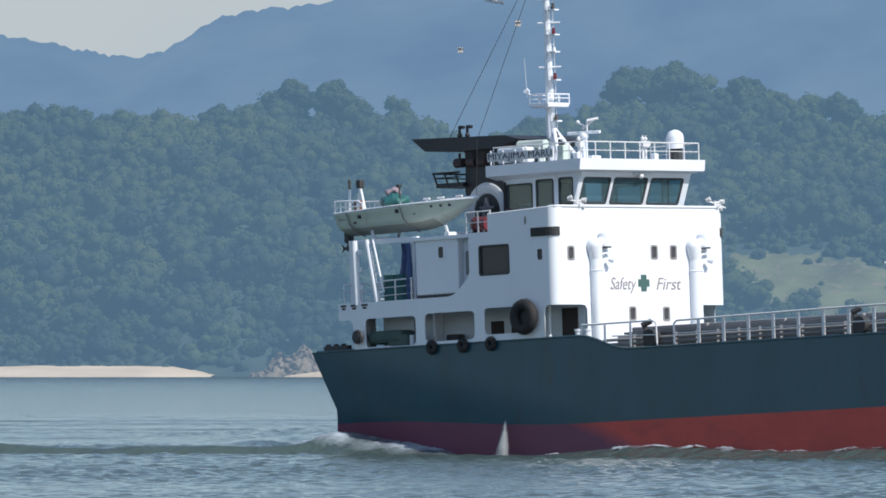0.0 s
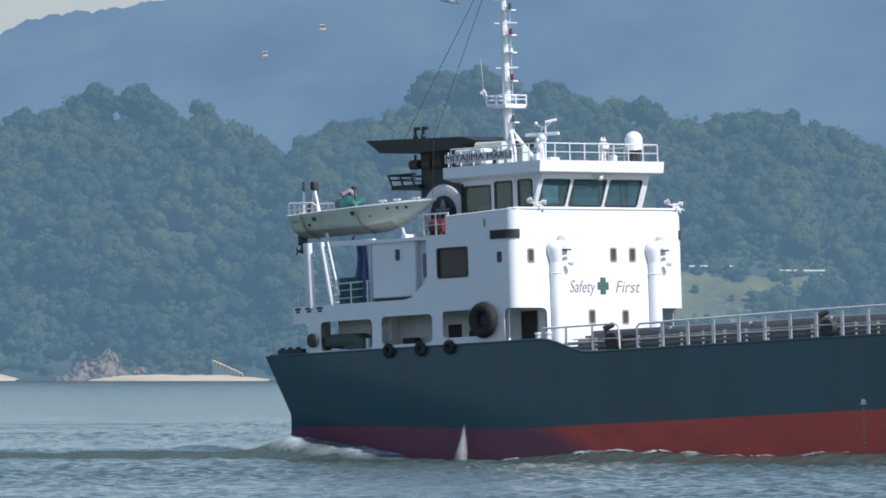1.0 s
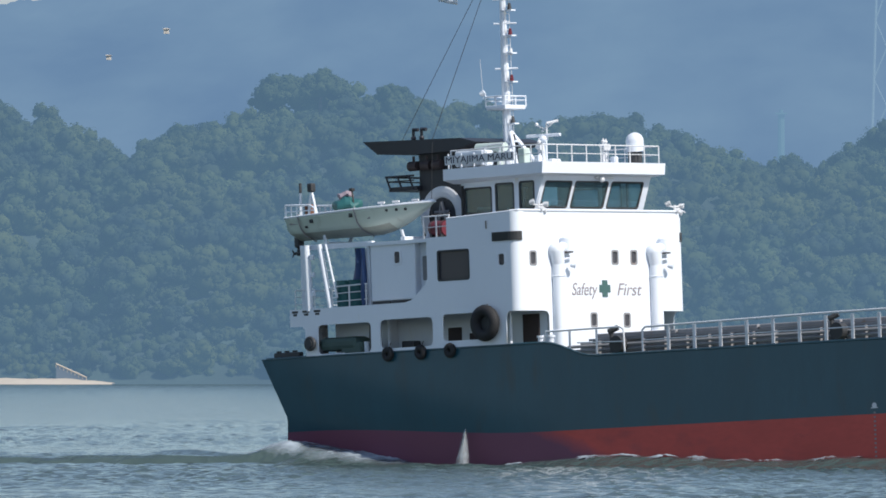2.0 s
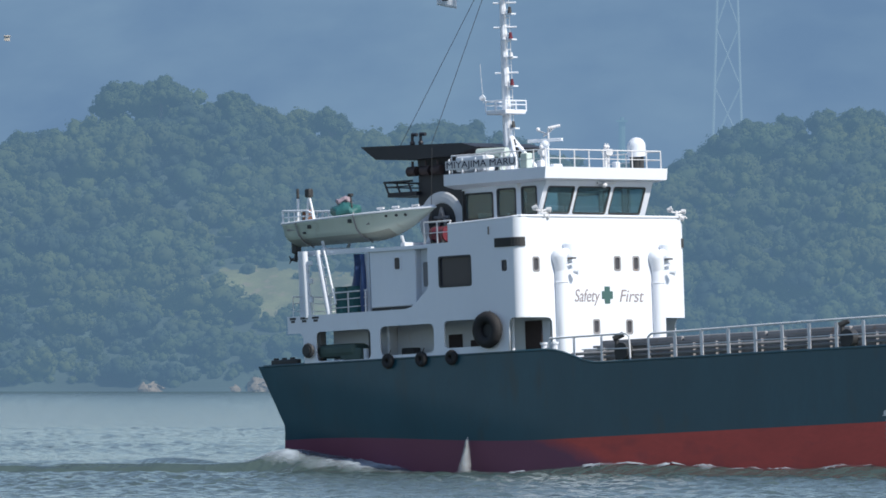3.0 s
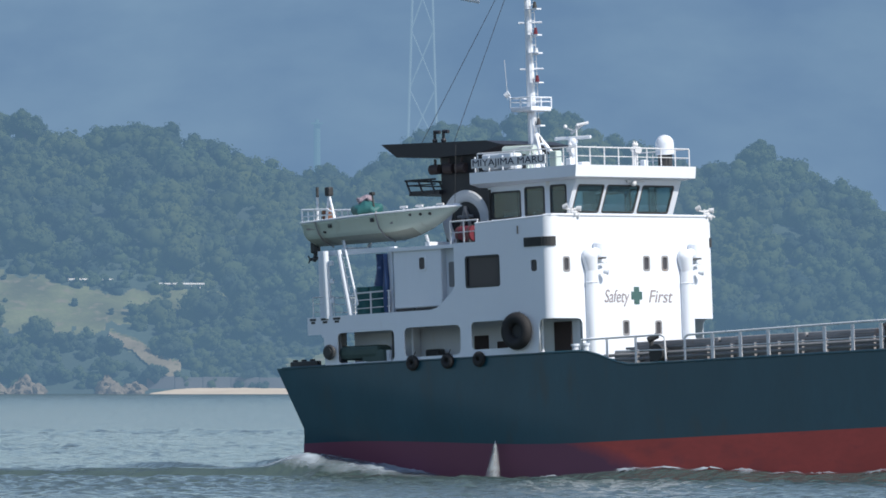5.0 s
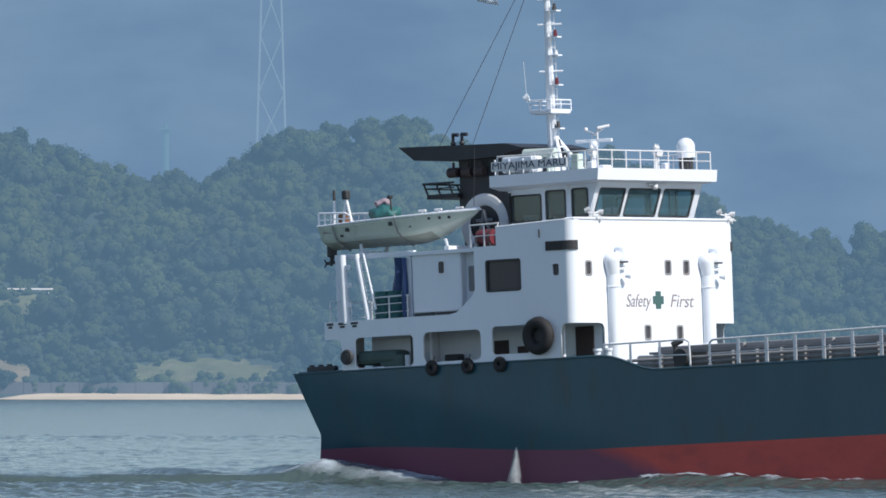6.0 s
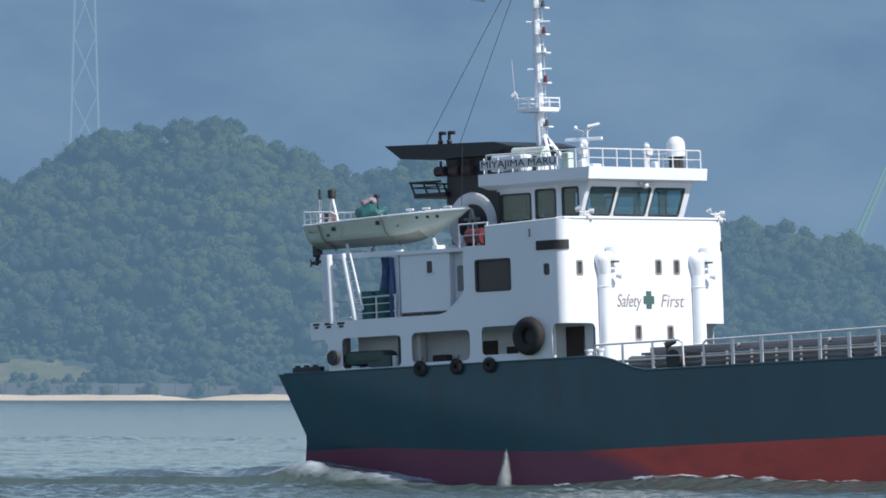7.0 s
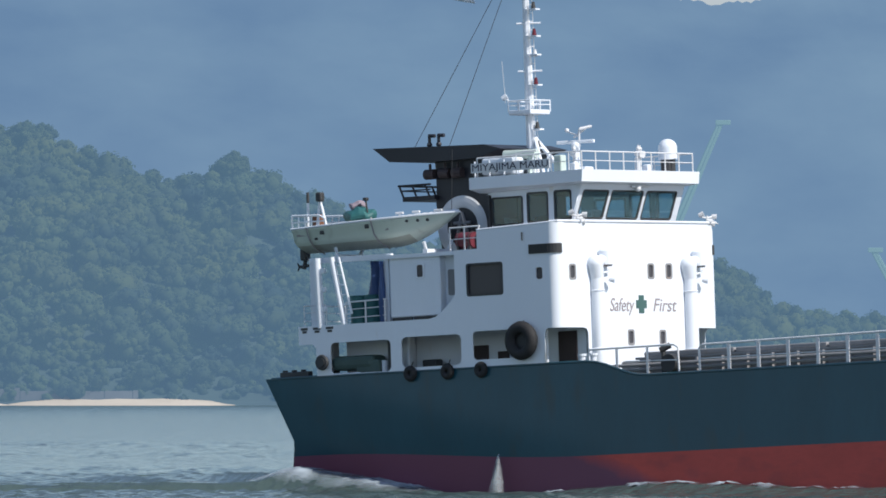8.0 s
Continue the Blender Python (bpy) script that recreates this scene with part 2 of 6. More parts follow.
def plate_mesh(outer, holes, thick):
    """A flat plate with openings cut through it, in the plane of its outline."""
    c = bpy.data.curves.new("plate", "CURVE")
    c.dimensions, c.fill_mode, c.extrude = "2D", "BOTH", thick / 2
    for loop in (outer, *holes):
        s = c.splines.new("POLY")
        s.points.add(len(loop) - 1)
        for pt, (x, y) in zip(s.points, loop):
            pt.co = (x, y, 0, 1)
        s.use_cyclic_u = True
    o = bpy.data.objects.new("plate", c)
    me = bpy.data.meshes.new_from_object(o)
    bpy.data.objects.remove(o)
    bpy.data.curves.remove(c)
    bm = bmesh.new()
    bm.from_mesh(me)
    bmesh.ops.remove_doubles(bm, verts=bm.verts, dist=0.0005)
    bm.to_mesh(me)
    bm.free()
    return me


def letters_mesh(text, size, thick=0.01, shear=0.0, width=None):
    c = bpy.data.curves.new("letters", "FONT")
    c.body, c.size, c.extrude, c.align_x, c.align_y, c.shear = text, size, thick, "CENTER", "CENTER", shear
    o = bpy.data.objects.new("letters", c)
    me = bpy.data.meshes.new_from_object(o)
    bpy.data.objects.remove(o)
    bpy.data.curves.remove(c)
    if width:
        xs = [v.co.x for v in me.vertices]
        me.transform(Matrix.Diagonal((width / (max(xs) - min(xs)), 1, 1, 1)))
    return me


def link(name, me, material, parent, label=""):
    ob = new(name, me)
    me.materials.clear()
    me.materials.append(material)
    ob.parent = parent
    return tagged(ob, label)


def part(name, bm, material, parent, label="", smooth=False):
    me = bpy.data.meshes.new(name)
    bmesh.ops.recalc_face_normals(bm, faces=bm.faces)
    bm.to_mesh(me)
    bm.free()
    if smooth:
        for f in me.polygons:
            f.use_smooth = True
    return link(name, me, material, parent, label)


def mesh_np(name, verts, faces, material, smooth=False):
    me = bpy.data.meshes.new(name)
    me.from_pydata(verts.tolist(), [], faces.tolist())
    me.materials.append(material)
    if smooth:
        me.polygons.foreach_set("use_smooth", np.ones(len(faces), dtype=bool))
    me.update()
    return me


def split_sharp(ob, deg=40):
    ob.modifiers.new("split", "EDGE_SPLIT").split_angle = radians(deg)


SIDE = pose(0, 0, 0, 90)          # plate outline x, z
FRONT = pose(0, 0, 0, 90, 0, 90)  # plate outline y, z


def side_plate(name, outer, holes, thick, y, material, parent, label=""):
    me = plate_mesh(outer, holes, thick)
    me.transform(Matrix.Translation((0, y, 0)) @ SIDE)
    return link(name, me, material, parent, label)


def front_plate(name, outer, holes, thick, x, material, parent, label=""):
    me = plate_mesh(outer, holes, thick)
    me.transform(Matrix.Translation((x, 0, 0)) @ FRONT)
    return link(name, me, material, parent, label)


# ---- sea ----
rng = np.random.default_rng(5)
WAVES = []
for lam, amp in ((6.5, 0.028), (3.6, 0.032), (2.3, 0.042), (1.5, 0.05), (1.0, 0.042)):
    for j in range(5):
        a = rng.normal(-1.9, 1.1)
        ll = lam * rng.uniform(0.8, 1.25)
        WAVES.append((2 * math.pi / ll * math.cos(a), 2 * math.pi / ll * math.sin(a), rng.uniform(0, 6.28), amp * rng.uniform(0.6, 1.2)))


def chop(x, y):
    """Height of the wind waves."""
    z = np.zeros_like(x)
    for kx, ky, ph, am in WAVES:
        z += am * (1 - 1.6 * np.abs(np.sin(0.5 * (kx * x + ky * y) + ph))) * 0.62
    patch = 0.75 + 0.45 * np.sin(x * 0.045 + 1.2 * np.sin(y * 0.021)) * np.sin(y * 0.033 + 0.8)
    return z * patch


def build_sea():
    gx = np.unique(np.concatenate([np.linspace(-4500, -400, 12), np.linspace(-400, -72, 30), np.arange(-72, 45, 0.34), np.linspace(45, 400, 30), np.linspace(400, 4500, 12)]))
    gy = np.unique(np.concatenate([np.linspace(-2500, 385, 16), np.arange(385, 600, 0.3), np.arange(600, 900, 1.2), np.linspace(900, 2200, 120), np.linspace(2300, 4900, 10)]))
    x, y = np.meshgrid(gx, gy)
    z = chop(x, y)
    fade = np.clip((1500 - y) / 600, 0, 1) * np.clip((y - 300) / 70, 0, 1) * np.clip((300 - np.abs(x)) / 180, 0, 1)
    z = z * fade
    v = np.stack([x, y, z], -1).reshape(-1, 3)
    nx, ny = len(gx), len(gy)
    i = np.arange(ny - 1)[:, None] * nx + np.arange(nx - 1)[None]
    f = np.stack([i, i + 1, i + nx + 1, i + nx], -1).reshape(-1, 4)
    ob = new("water", mesh_np("water", v, f, M_WATER, True))
    return tagged(ob, "choppy grey-blue sea reaching to the far shore", "sea", kind="structure")


build_sea()

# ---- hills ----
RIDGE = [(-420, 48), (-271.6, 51.2), (-251.2, 47.2), (-236.2, 49.6), (-221.2, 54.0), (-211.5, 54.5), (-197.6, 50.8), (-190.2, 48.5),
         (-180.6, 42.0), (-175.0, 48), (-158.2, 53), (-139.0, 53), (-125.2, 53), (-106.8, 51.0), (-86.6, 51.0), (-75.3, 47.8),
         (-63.3, 43.4), (-51.3, 43.2), (-37.5, 47.2), (-21.6, 49.9), (-11.7, 50.7), (-2.1, 49.4), (15.9, 43.5), (25, 46.7),
         (36.0, 40.9), (52.2, 35.1), (65.3, 30.5), (80.2, 31.5), (101.0, 31.0), (115.6, 29.8), (129.5, 21.8), (147.3, 15.4), (230, 12), (420, 30)]
SHORE_Y = 2104.0


def ridge(x):
    return np.interp(x, [p[0] for p in RIDGE], [p[1] for p in RIDGE])


def ground_z(x, y):
    s = np.clip((y - SHORE_Y - 6) / 128, 0, 1)
    s = 0.12 * np.sqrt(s) + 0.88 * s * (1.55 - 0.55 * s)
    back = np.clip((y - 2240) / 400, 0, 1)
    roll = 1.6 * np.sin(x * 0.11 + y * 0.03) + 1.2 * np.sin(x * 0.057 - y * 0.05 + 2)
    z = 0.9 + (ridge(x) - 6.8) * s * (1 - back) + roll * s * (1 - back)
    return np.where(y < SHORE_Y + 6, -2.5 + 3.4 * np.clip((y - SHORE_Y + 10) / 16, 0, 1), z)


def meadow(x, z):
    """True on the open grassy slopes, with a ragged edge."""
    wob = 0.16 * np.sin(x * 0.9 + z) + 0.12 * np.sin(x * 2.1 - 1.7 * z) + 0.1 * np.sin(3.3 * z + 0.6 * x)
    a = ((x + 110) / 21) ** 2 + ((z - 16.5 + 0.12 * (x + 110)) / 5.2) ** 2 < 1 + wob
    b = ((x + 82) / 15) ** 2 + ((z - 16.8) / 1.9) ** 2 < 1 + 1.5 * wob
    c = ((x - 132) / 10) ** 2 + ((z - 14.5) / 2.6) ** 2 < 1 + wob
    e = ((x + 48) / 14) ** 2 + ((z - 5.0) / 2.2) ** 2 < 1 + wob
    return a | b | c | e | footpath(x, z)


def path_mid(x):
    return 10.6 - 0.56 * (x + 92) + 0.35 * np.sin(x * 0.7)


def footpath(x, z):
    """True on the bare sandy track that comes down to the beach."""
    return (x > -92.5) & (x < -79.5) & (np.abs(z - path_mid(x)) < 1.1 + 0.08 * (x + 92))


def build_ground():
    gx = np.concatenate([np.arange(-460, -150, 5.0), np.arange(-150, -40, 0.4), np.arange(-40, 120, 4.0), np.arange(120, 150, 1.0), np.arange(150, 461, 5.0)])
    gy = np.concatenate([np.arange(2088, 2108, 4.0), np.arange(2108, 2180, 0.5), np.arange(2180, 2250, 4.0), np.arange(2250, 3100, 40)])
    x, y = np.meshgrid(gx, gy)
    z = ground_z(x, y)
    v = np.stack([x, y, z], -1).reshape(-1, 3)
    nx, ny = len(gx), len(gy)
    i = np.arange(ny - 1)[:, None] * nx + np.arange(nx - 1)[None]
    f = np.stack([i, i + 1, i + nx + 1, i + nx], -1).reshape(-1, 4)
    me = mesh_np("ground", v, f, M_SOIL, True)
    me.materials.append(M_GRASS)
    c = v[f].mean(axis=1)
    idx = meadow(c[:, 0], c[:, 2]).astype(np.int32)
    me.polygons.foreach_set("material_index", idx)
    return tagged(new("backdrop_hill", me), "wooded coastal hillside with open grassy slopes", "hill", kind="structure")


build_ground()


def ico(level):
    bm = bmesh.new()
    bmesh.ops.create_icosphere(bm, subdivisions=level, radius=1)
    v = np.array([p.co[:] for p in bm.verts])
    f = np.array([[q.index for q in p.verts] for p in bm.faces])
    bm.free()
    return v, f


ICO1, ICO2 = ico(1), ico(2)


def clumps(centres, radii, shape, jitter, flat=0.8):
    """Many lumpy leaf clumps as one vertex and face array."""
    bv, bf = shape
    n, k = len(centres), len(bv)
    r = radii[:, None, None] * (1 + jitter * rng.uniform(-1, 1, (n, k, 1)))
    ang = rng.uniform(0, 6.28, n)
    rot = np.stack([np.stack([np.cos(ang), -np.sin(ang)], -1), np.stack([np.sin(ang), np.cos(ang)], -1)], -2)
    p = np.repeat(bv[None], n, 0) * r
    p[..., :2] = np.einsum("nij,nkj->nki", rot, p[..., :2])
    p[..., 2] *= flat
    v = (p + centres[:, None]).reshape(-1, 3)
    f = (bf[None] + (np.arange(n) * k)[:, None, None]).reshape(-1, 3)
    return v, f


def crowns(x, y, foot, wide, tall, lobes, leaves):
    """Trees as domes of several soft leaf masses, each fringed with sprays of leaves, uneven from tree to tree."""
    n = len(x)
    k = n * lobes
    t = np.repeat(np.arange(n), lobes)
    a, e = rng.uniform(0, 6.28, k), np.arcsin(rng.uniform(-0.2, 1, k))
    first = np.arange(k) % lobes == 0
    d = np.where(first, 0.0, rng.uniform(0.5, 0.72, k))
    lr = wide[t] * np.where(first, 0.7, rng.uniform(0.26, 0.46, k))
    lc = np.stack([x[t] + d * wide[t] * np.cos(e) * np.cos(a), y[t] + d * wide[t] * np.cos(e) * np.sin(a), foot[t] + d * tall[t] * np.sin(e)], -1)
    cv, cf = clumps(lc, lr * 0.86, ICO1, 0.22, 0.9)
    m = k * leaves
    t = np.repeat(np.arange(k), leaves)
    a, e = rng.uniform(0, 6.28, m), np.arcsin(rng.uniform(-0.3, 1, m))
    out = np.stack([np.cos(e) * np.cos(a), np.cos(e) * np.sin(a), np.sin(e)], -1)
    c = lc[t] + out * (lr[t] * (rng.uniform(0.8, 1.04, m) + 0.14 * np.sin(4 * a + 1.3 * t) * np.sin(3 * e + t)))[:, None] * np.array([1, 1, 0.9])
    out = out + rng.normal(0, 0.14, (m, 3))
    out /= np.linalg.norm(out, axis=1, keepdims=True)
    u = np.cross(out, rng.normal(0, 1, (m, 3)))
    u /= np.linalg.norm(u, axis=1, keepdims=True)
    w = np.cross(out, u)
    r = (rng.uniform(0.18, 0.42, m) * np.sqrt(lr[t] / 1.8))[:, None]
    v = np.stack([c + u * r, c + w * r * 0.8 + out * r * 0.1, c - u * r * 0.9, c - w * r * 0.8 + out * r * 0.05], 1).reshape(-1, 3)
    f = np.arange(m * 4).reshape(-1, 4) + len(cv)
    tri = np.concatenate([f[:, [0, 1, 2]], f[:, [0, 2, 3]]])
    return np.concatenate([cv, v]), np.concatenate([cf, tri])


def build_woods():
    gx, gy = np.meshgrid(np.arange(-330, 215, 6.6), np.arange(SHORE_Y + 9, 2252, 7.0))
    x = (gx + rng.uniform(-3, 3, gx.shape)).ravel()
    y = (gy + rng.uniform(-3, 3, gy.shape)).ravel()
    z = ground_z(x, y)
    keep = ~meadow(x, z) & ~footpath(x - 1, z) & ~footpath(x + 1.5, z) & ~footpath(x, z + 1)
    keep &= ~((x > -100) & (x < -73) & (z > 14.0) & (z < 20.3))
    x, y, z = x[keep], y[keep], z[keep]
    low = np.where((x > -136) & (x < -72) & (z < 12), 0.72, np.where(z < 8, 0.75, 1.0))
    wide = rng.uniform(2.8, 5.4, len(x)) * low
    tall = wide * rng.uniform(0.75, 1.15, len(x))
    foot = z + rng.uniform(1.2, 3.6, len(x)) * low
    # low scrub thickens the foot of the slope
    sx, sy = np.meshgrid(np.arange(-300, 180, 2.3), np.arange(SHORE_Y + 7, SHORE_Y + 60, 2.6))
    sx, sy = (sx + rng.uniform(-1.4, 1.4, sx.shape)).ravel(), (sy + rng.uniform(-1.5, 1.5, sy.shape)).ravel()
    # undergrowth between the trees higher up
    ux, uy = np.meshgrid(np.arange(-300, 180, 4.2), np.arange(SHORE_Y + 60, 2250, 4.2))
    sx = np.concatenate([sx, (ux + rng.uniform(-2, 2, ux.shape)).ravel()])
    sy = np.concatenate([sy, (uy + rng.uniform(-2, 2, uy.shape)).ravel()])
    sz = ground_z(sx, sy)
    ok = (~meadow(sx, sz) & ~footpath(sx - 1.4, sz) & ~footpath(sx + 1.4, sz) & ~footpath(sx, sz + 1.5) & (rng.uniform(0, 1, len(sx)) < 0.9)) | ((rng.uniform(0, 1, len(sx)) < 0.04) & ~footpath(sx, sz))
    sx, sy, sz = sx[ok], sy[ok], sz[ok]
    sw = rng.uniform(1.3, 2.7, len(sx)) * np.where(sy > SHORE_Y + 60, 1.35, 1.0) * np.where(meadow(sx, sz), 0.5, 1.0)
    v1, f1 = crowns(sx, sy, sz + 0.3, sw, sw * rng.uniform(0.8, 1.3, len(sx)), 3, 13)
    v, f = crowns(x, y, foot, wide, tall, 9, 40)
    f = np.concatenate([f, f1 + len(v)])
    v = np.concatenate([v, v1])
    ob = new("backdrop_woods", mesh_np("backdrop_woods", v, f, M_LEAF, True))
    return tagged(ob, "dense broadleaf wood covering the coastal hillside", "trees", kind="stuff")


build_woods()


def tree(x, y, height, spread, seed):
    """One big ridge tree: tapered trunk, limbs and a crown of many clumps."""
    rg = np.random.default_rng(seed)
    base = float(ground_z(np.array([x]), np.array([y]))[0]) - 0.3
    t = new("tree")
    t.location = (x, y, base)
    bm = bmesh.new()
    tube(bm, (0, 0, -0.5), (0.2, 0, height * 0.5), 0.5, 0.25, 8)
    for i in range(6):
        a = i * 1.05 + rg.uniform(-0.3, 0.3)
        tube(bm, (0.1, 0, height * rg.uniform(0.3, 0.5)), (spread * 0.6 * math.cos(a), spread * 0.6 * math.sin(a), height * rg.uniform(0.48, 0.6)), 0.2, 0.07, 6)
    part("trunk", bm, M_TRUNK, t, "brown tapered trunk with limbs")
    n = 11
    a = np.arange(n) * 2.4 + rg.uniform(-0.3, 0.3, n)
    d = rg.uniform(0.1, 0.7, n) * spread
    v, f = crowns(d * np.cos(a), d * np.sin(a), height * (0.66 - 0.4 * d / spread) * rg.uniform(0.85, 1.1, n), spread * rg.uniform(0.42, 0.58, n), spread * rg.uniform(0.38, 0.5, n), 8, 40)
    o = link("crown", mesh_np("crown", v, f, M_LEAF, True), M_LEAF, t, "rounded dark green crown")
    return tagged(t, "large round-crowned tree on the wooded ridge", "tree", group="ridge trees")


for i, (tx, th, ts) in enumerate(((-152, 13.5, 7.0), (-145, 13.0, 6.6), (-131, 10.5, 4.5), (-113, 13, 4.6), (-217, 12, 5.0), (-209, 12, 5.0), (-171, 10, 5),
                                  (-13, 10, 5.5), (-34, 10, 5), (25, 9, 4.5), (-96, 9, 4), (-231, 9, 4))):
    tree(tx, 2236.0, th, ts * 1.05, 40 + i)


def build_far_ridge():
    gx = np.concatenate([np.arange(-1600, -620, 8.0), np.arange(-620, 420, 1.6), np.arange(420, 1601, 8.0)])
    prof = np.interp(gx, (-1600, -800, -523.7, -494.7, -474, -461.6, -445, -426, -380, -250, -60, 120, 190, 222, 240, 300, 420, 700, 1600),
                     (100, 120, 119, 112, 110.5, 113.6, 123, 128, 133, 150, 165, 155, 147, 139.4, 139.8, 147, 150, 170, 120))
    prof = prof + 0.8 * np.sin(gx * 0.11) + 1.1 * np.abs(np.sin(gx * 0.31 + np.sin(gx * 0.07))) + 0.8 * np.abs(np.sin(gx * 0.83 + 2 * np.sin(gx * 0.13))) + rng.uniform(-0.15, 0.15, len(gx))
    hs = np.array([0, 0.25, 0.5, 0.75, 0.92, 1.0, 0.9, 0.0])
    ys = np.array([3700, 3830, 3960, 4110, 4230, 4300, 4400, 4700.0])
    x, yy = np.meshgrid(gx, ys)
    z = hs[:, None] * prof[None] + 5 * np.sin(x * 0.02 + yy * 0.01) * (hs[:, None] * (1 - hs[:, None])) * 4
    v = np.stack([x, yy, z], -1).reshape(-1, 3)
    nx, ny = len(gx), len(ys)
    i = np.arange(ny - 1)[:, None] * nx + np.arange(nx - 1)[None]
    f = np.stack([i, i + 1, i + nx + 1, i + nx], -1).reshape(-1, 4)
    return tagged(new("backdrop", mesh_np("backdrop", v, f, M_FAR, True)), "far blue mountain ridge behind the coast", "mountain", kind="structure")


build_far_ridge()


def sky_bank():
    """Plain pale sky low behind the mountains."""
    m = bpy.data.materials.new("pale low sky")
    m.use_nodes = True
    n, l = m.node_tree.nodes, m.node_tree.links
    n.remove(n["Principled BSDF"])
    e, t, tc, r = n.new("ShaderNodeEmission"), n.new("ShaderNodeTexNoise"), n.new("ShaderNodeTexCoord"), n.new("ShaderNodeValToRGB")
    t.inputs["Scale"].default_value = 0.006
    r.color_ramp.elements[0].color, r.color_ramp.elements[1].color = (0.44, 0.51, 0.56, 1), (0.53, 0.58, 0.60, 1)
    l.new(tc.outputs["Object"], t.inputs["Vector"])
    l.new(t.outputs["Fac"], r.inputs["Fac"])
    l.new(r.outputs["Color"], e.inputs["Color"])
    l.new(e.outputs[0], n["Material Output"].inputs["Surface"])
    gx = np.linspace(-2200, 2200, 23)
    x, z = np.meshgrid(gx, np.array([-20.0, 120, 260]))
    y = 4880 - (x / 2200) ** 2 * 900
    v = np.stack([x, y, z], -1).reshape(-1, 3)
    i = np.arange(2)[:, None] * 23 + np.arange(22)[None]
    f = np.stack([i, i + 1, i + 24, i + 23], -1).reshape(-1, 4)
    return tagged(new("backdrop_sky", mesh_np("backdrop_sky", v, f, m, True)), "pale hazy sky low over the mountains", "sky", kind="structure")


sky_bank()

# ---- the coaster: x forward from the stern, y to port, z from the stern gunwale ----
RIDERS, WAKE = [], []
BEAM = 5.65
ship = tagged(new("cargo_ship"), "dark green coaster with white aft superstructure, black funnel and red bottom", "ship")
RIDERS.append((ship, Matrix()))


def smooth01(u):
    u = min(1, max(0, u))
    return u * u * (3 - 2 * u)


def gunwale(x):
    return -0.70 * smooth01((x - 17.2) / 3.0) + 2.2 * smooth01((x - 52) / 6.0)


def red_line(x):
    return -3.97 + 0.62 * smooth01((17 - x) / 15.5)


def stern_x(z):
    d = max(0, -z)
    return -0.26 + 1.15 * d / 2.75 if d < 2.75 else 0.89 - 0.50 * min(d - 2.75, 2.2)


def stem_x(z):
    return 67.0 + 0.33 * (z + 4)


def half_breadth(x, z):
    d = max(0, -z)
    b0 = 5.48 - 0.15 * d if d < 2.75 else 5.07 - 0.48 * (d - 2.75)
    run = 5 + 16 * smooth01(d / 5)
    u = min(1, max(0, (x - stern_x(z)) / run))
    hb = BEAM - (BEAM - b0) * (1 - u) ** 1.7
    w = min(1, max(0, (x - (stem_x(z) - 15)) / 15))
    return hb * max(0.0, 1 - w ** 2.4)


def build_hull():
    us = [0, .004, .012, .025, .04, .06, .08, .1, .125, .15, .175, .2, .225, .245, .255, .262, .27, .276, .282, .288, .294, .3, .306, .312, .32, .33, .36, .4, .5, .6, .7, .76, .78, .8,
          .82, .84, .86, .88, .9, .92, .94, .96, .98, .99, 1.0]

    def rows(xn, which):
        t, r = gunwale(xn), red_line(xn)
        if which == "top":
            return [t + (r - t) * k / 10 for k in range(11)]
        return [r + (-7.6 - r) * k / 7 for k in range(8)]

    for which, name, material, label in (("top", "hull_topside", M_GREEN, "dark green painted steel hull side"),
                                         ("low", "hull_bottom", M_RED, "red painted lower hull")):
        bm = bmesh.new()
        cols = {}
        for sgn in (-1, 1):
            for u in us:
                col = []
                for z in rows(68 * u, which):
                    x = stern_x(z) + (stem_x(z) - stern_x(z)) * u
                    col.append(bm.verts.new((x, sgn * max(half_breadth(x, z), 0.02), z)))
                cols[sgn, u] = col
        for sgn in (-1, 1):
            for a, b in zip(us, us[1:]):
                for k in range(len(cols[sgn, a]) - 1):
                    bm.faces.new((cols[sgn, a][k], cols[sgn, b][k], cols[sgn, b][k + 1], cols[sgn, a][k + 1]))
        for u in (us[0], us[-1]):
            for k in range(len(cols[1, u]) - 1):
                bm.faces.new((cols[1, u][k], cols[-1, u][k], cols[-1, u][k + 1], cols[1, u][k + 1]))
        if which == "low":
            for a, b in zip(us, us[1:]):
                bm.faces.new((cols[1, a][-1], cols[1, b][-1], cols[-1, b][-1], cols[-1, a][-1]))
        ob = part(name, bm, material, ship, label, smooth=True)
        m = ob.modifiers.new("split", "EDGE_SPLIT")
        m.split_angle = radians(40)
    # rubbing bar along the gunwale and deck inside it
    for sgn in (-1, 1):
        bm = bmesh.new()
        xs = [0.1 + 0.55 * i for i in range(119)]
        pts = [(x, sgn * half_breadth(x, gunwale(x)), gunwale(x)) for x in xs]
        sweep(bm, pts, 0.055, 6)
        part("gunwale_bar", bm, M_GREEN, ship, "rounded dark green bar along the hull edge")
    bm = bmesh.new()
    xs = [0.4, 2, 5, 9, 13, 17, 22, 30, 40, 50, 54, 57, 60, 62, 64, 65.5]
    lv = [bm.verts.new((x, -half_breadth(x, -0.8) + 0.05, -0.82)) for x in xs]
    rv = [bm.verts.new((x, half_breadth(x, -0.8) - 0.05, -0.82)) for x in xs]
    for i in range(len(xs) - 1):
        bm.faces.new((lv[i], lv[i + 1], rv[i + 1], rv[i]))
    part("deck", bm, M_DECK, ship, "dark green painted steel deck")


build_hull()


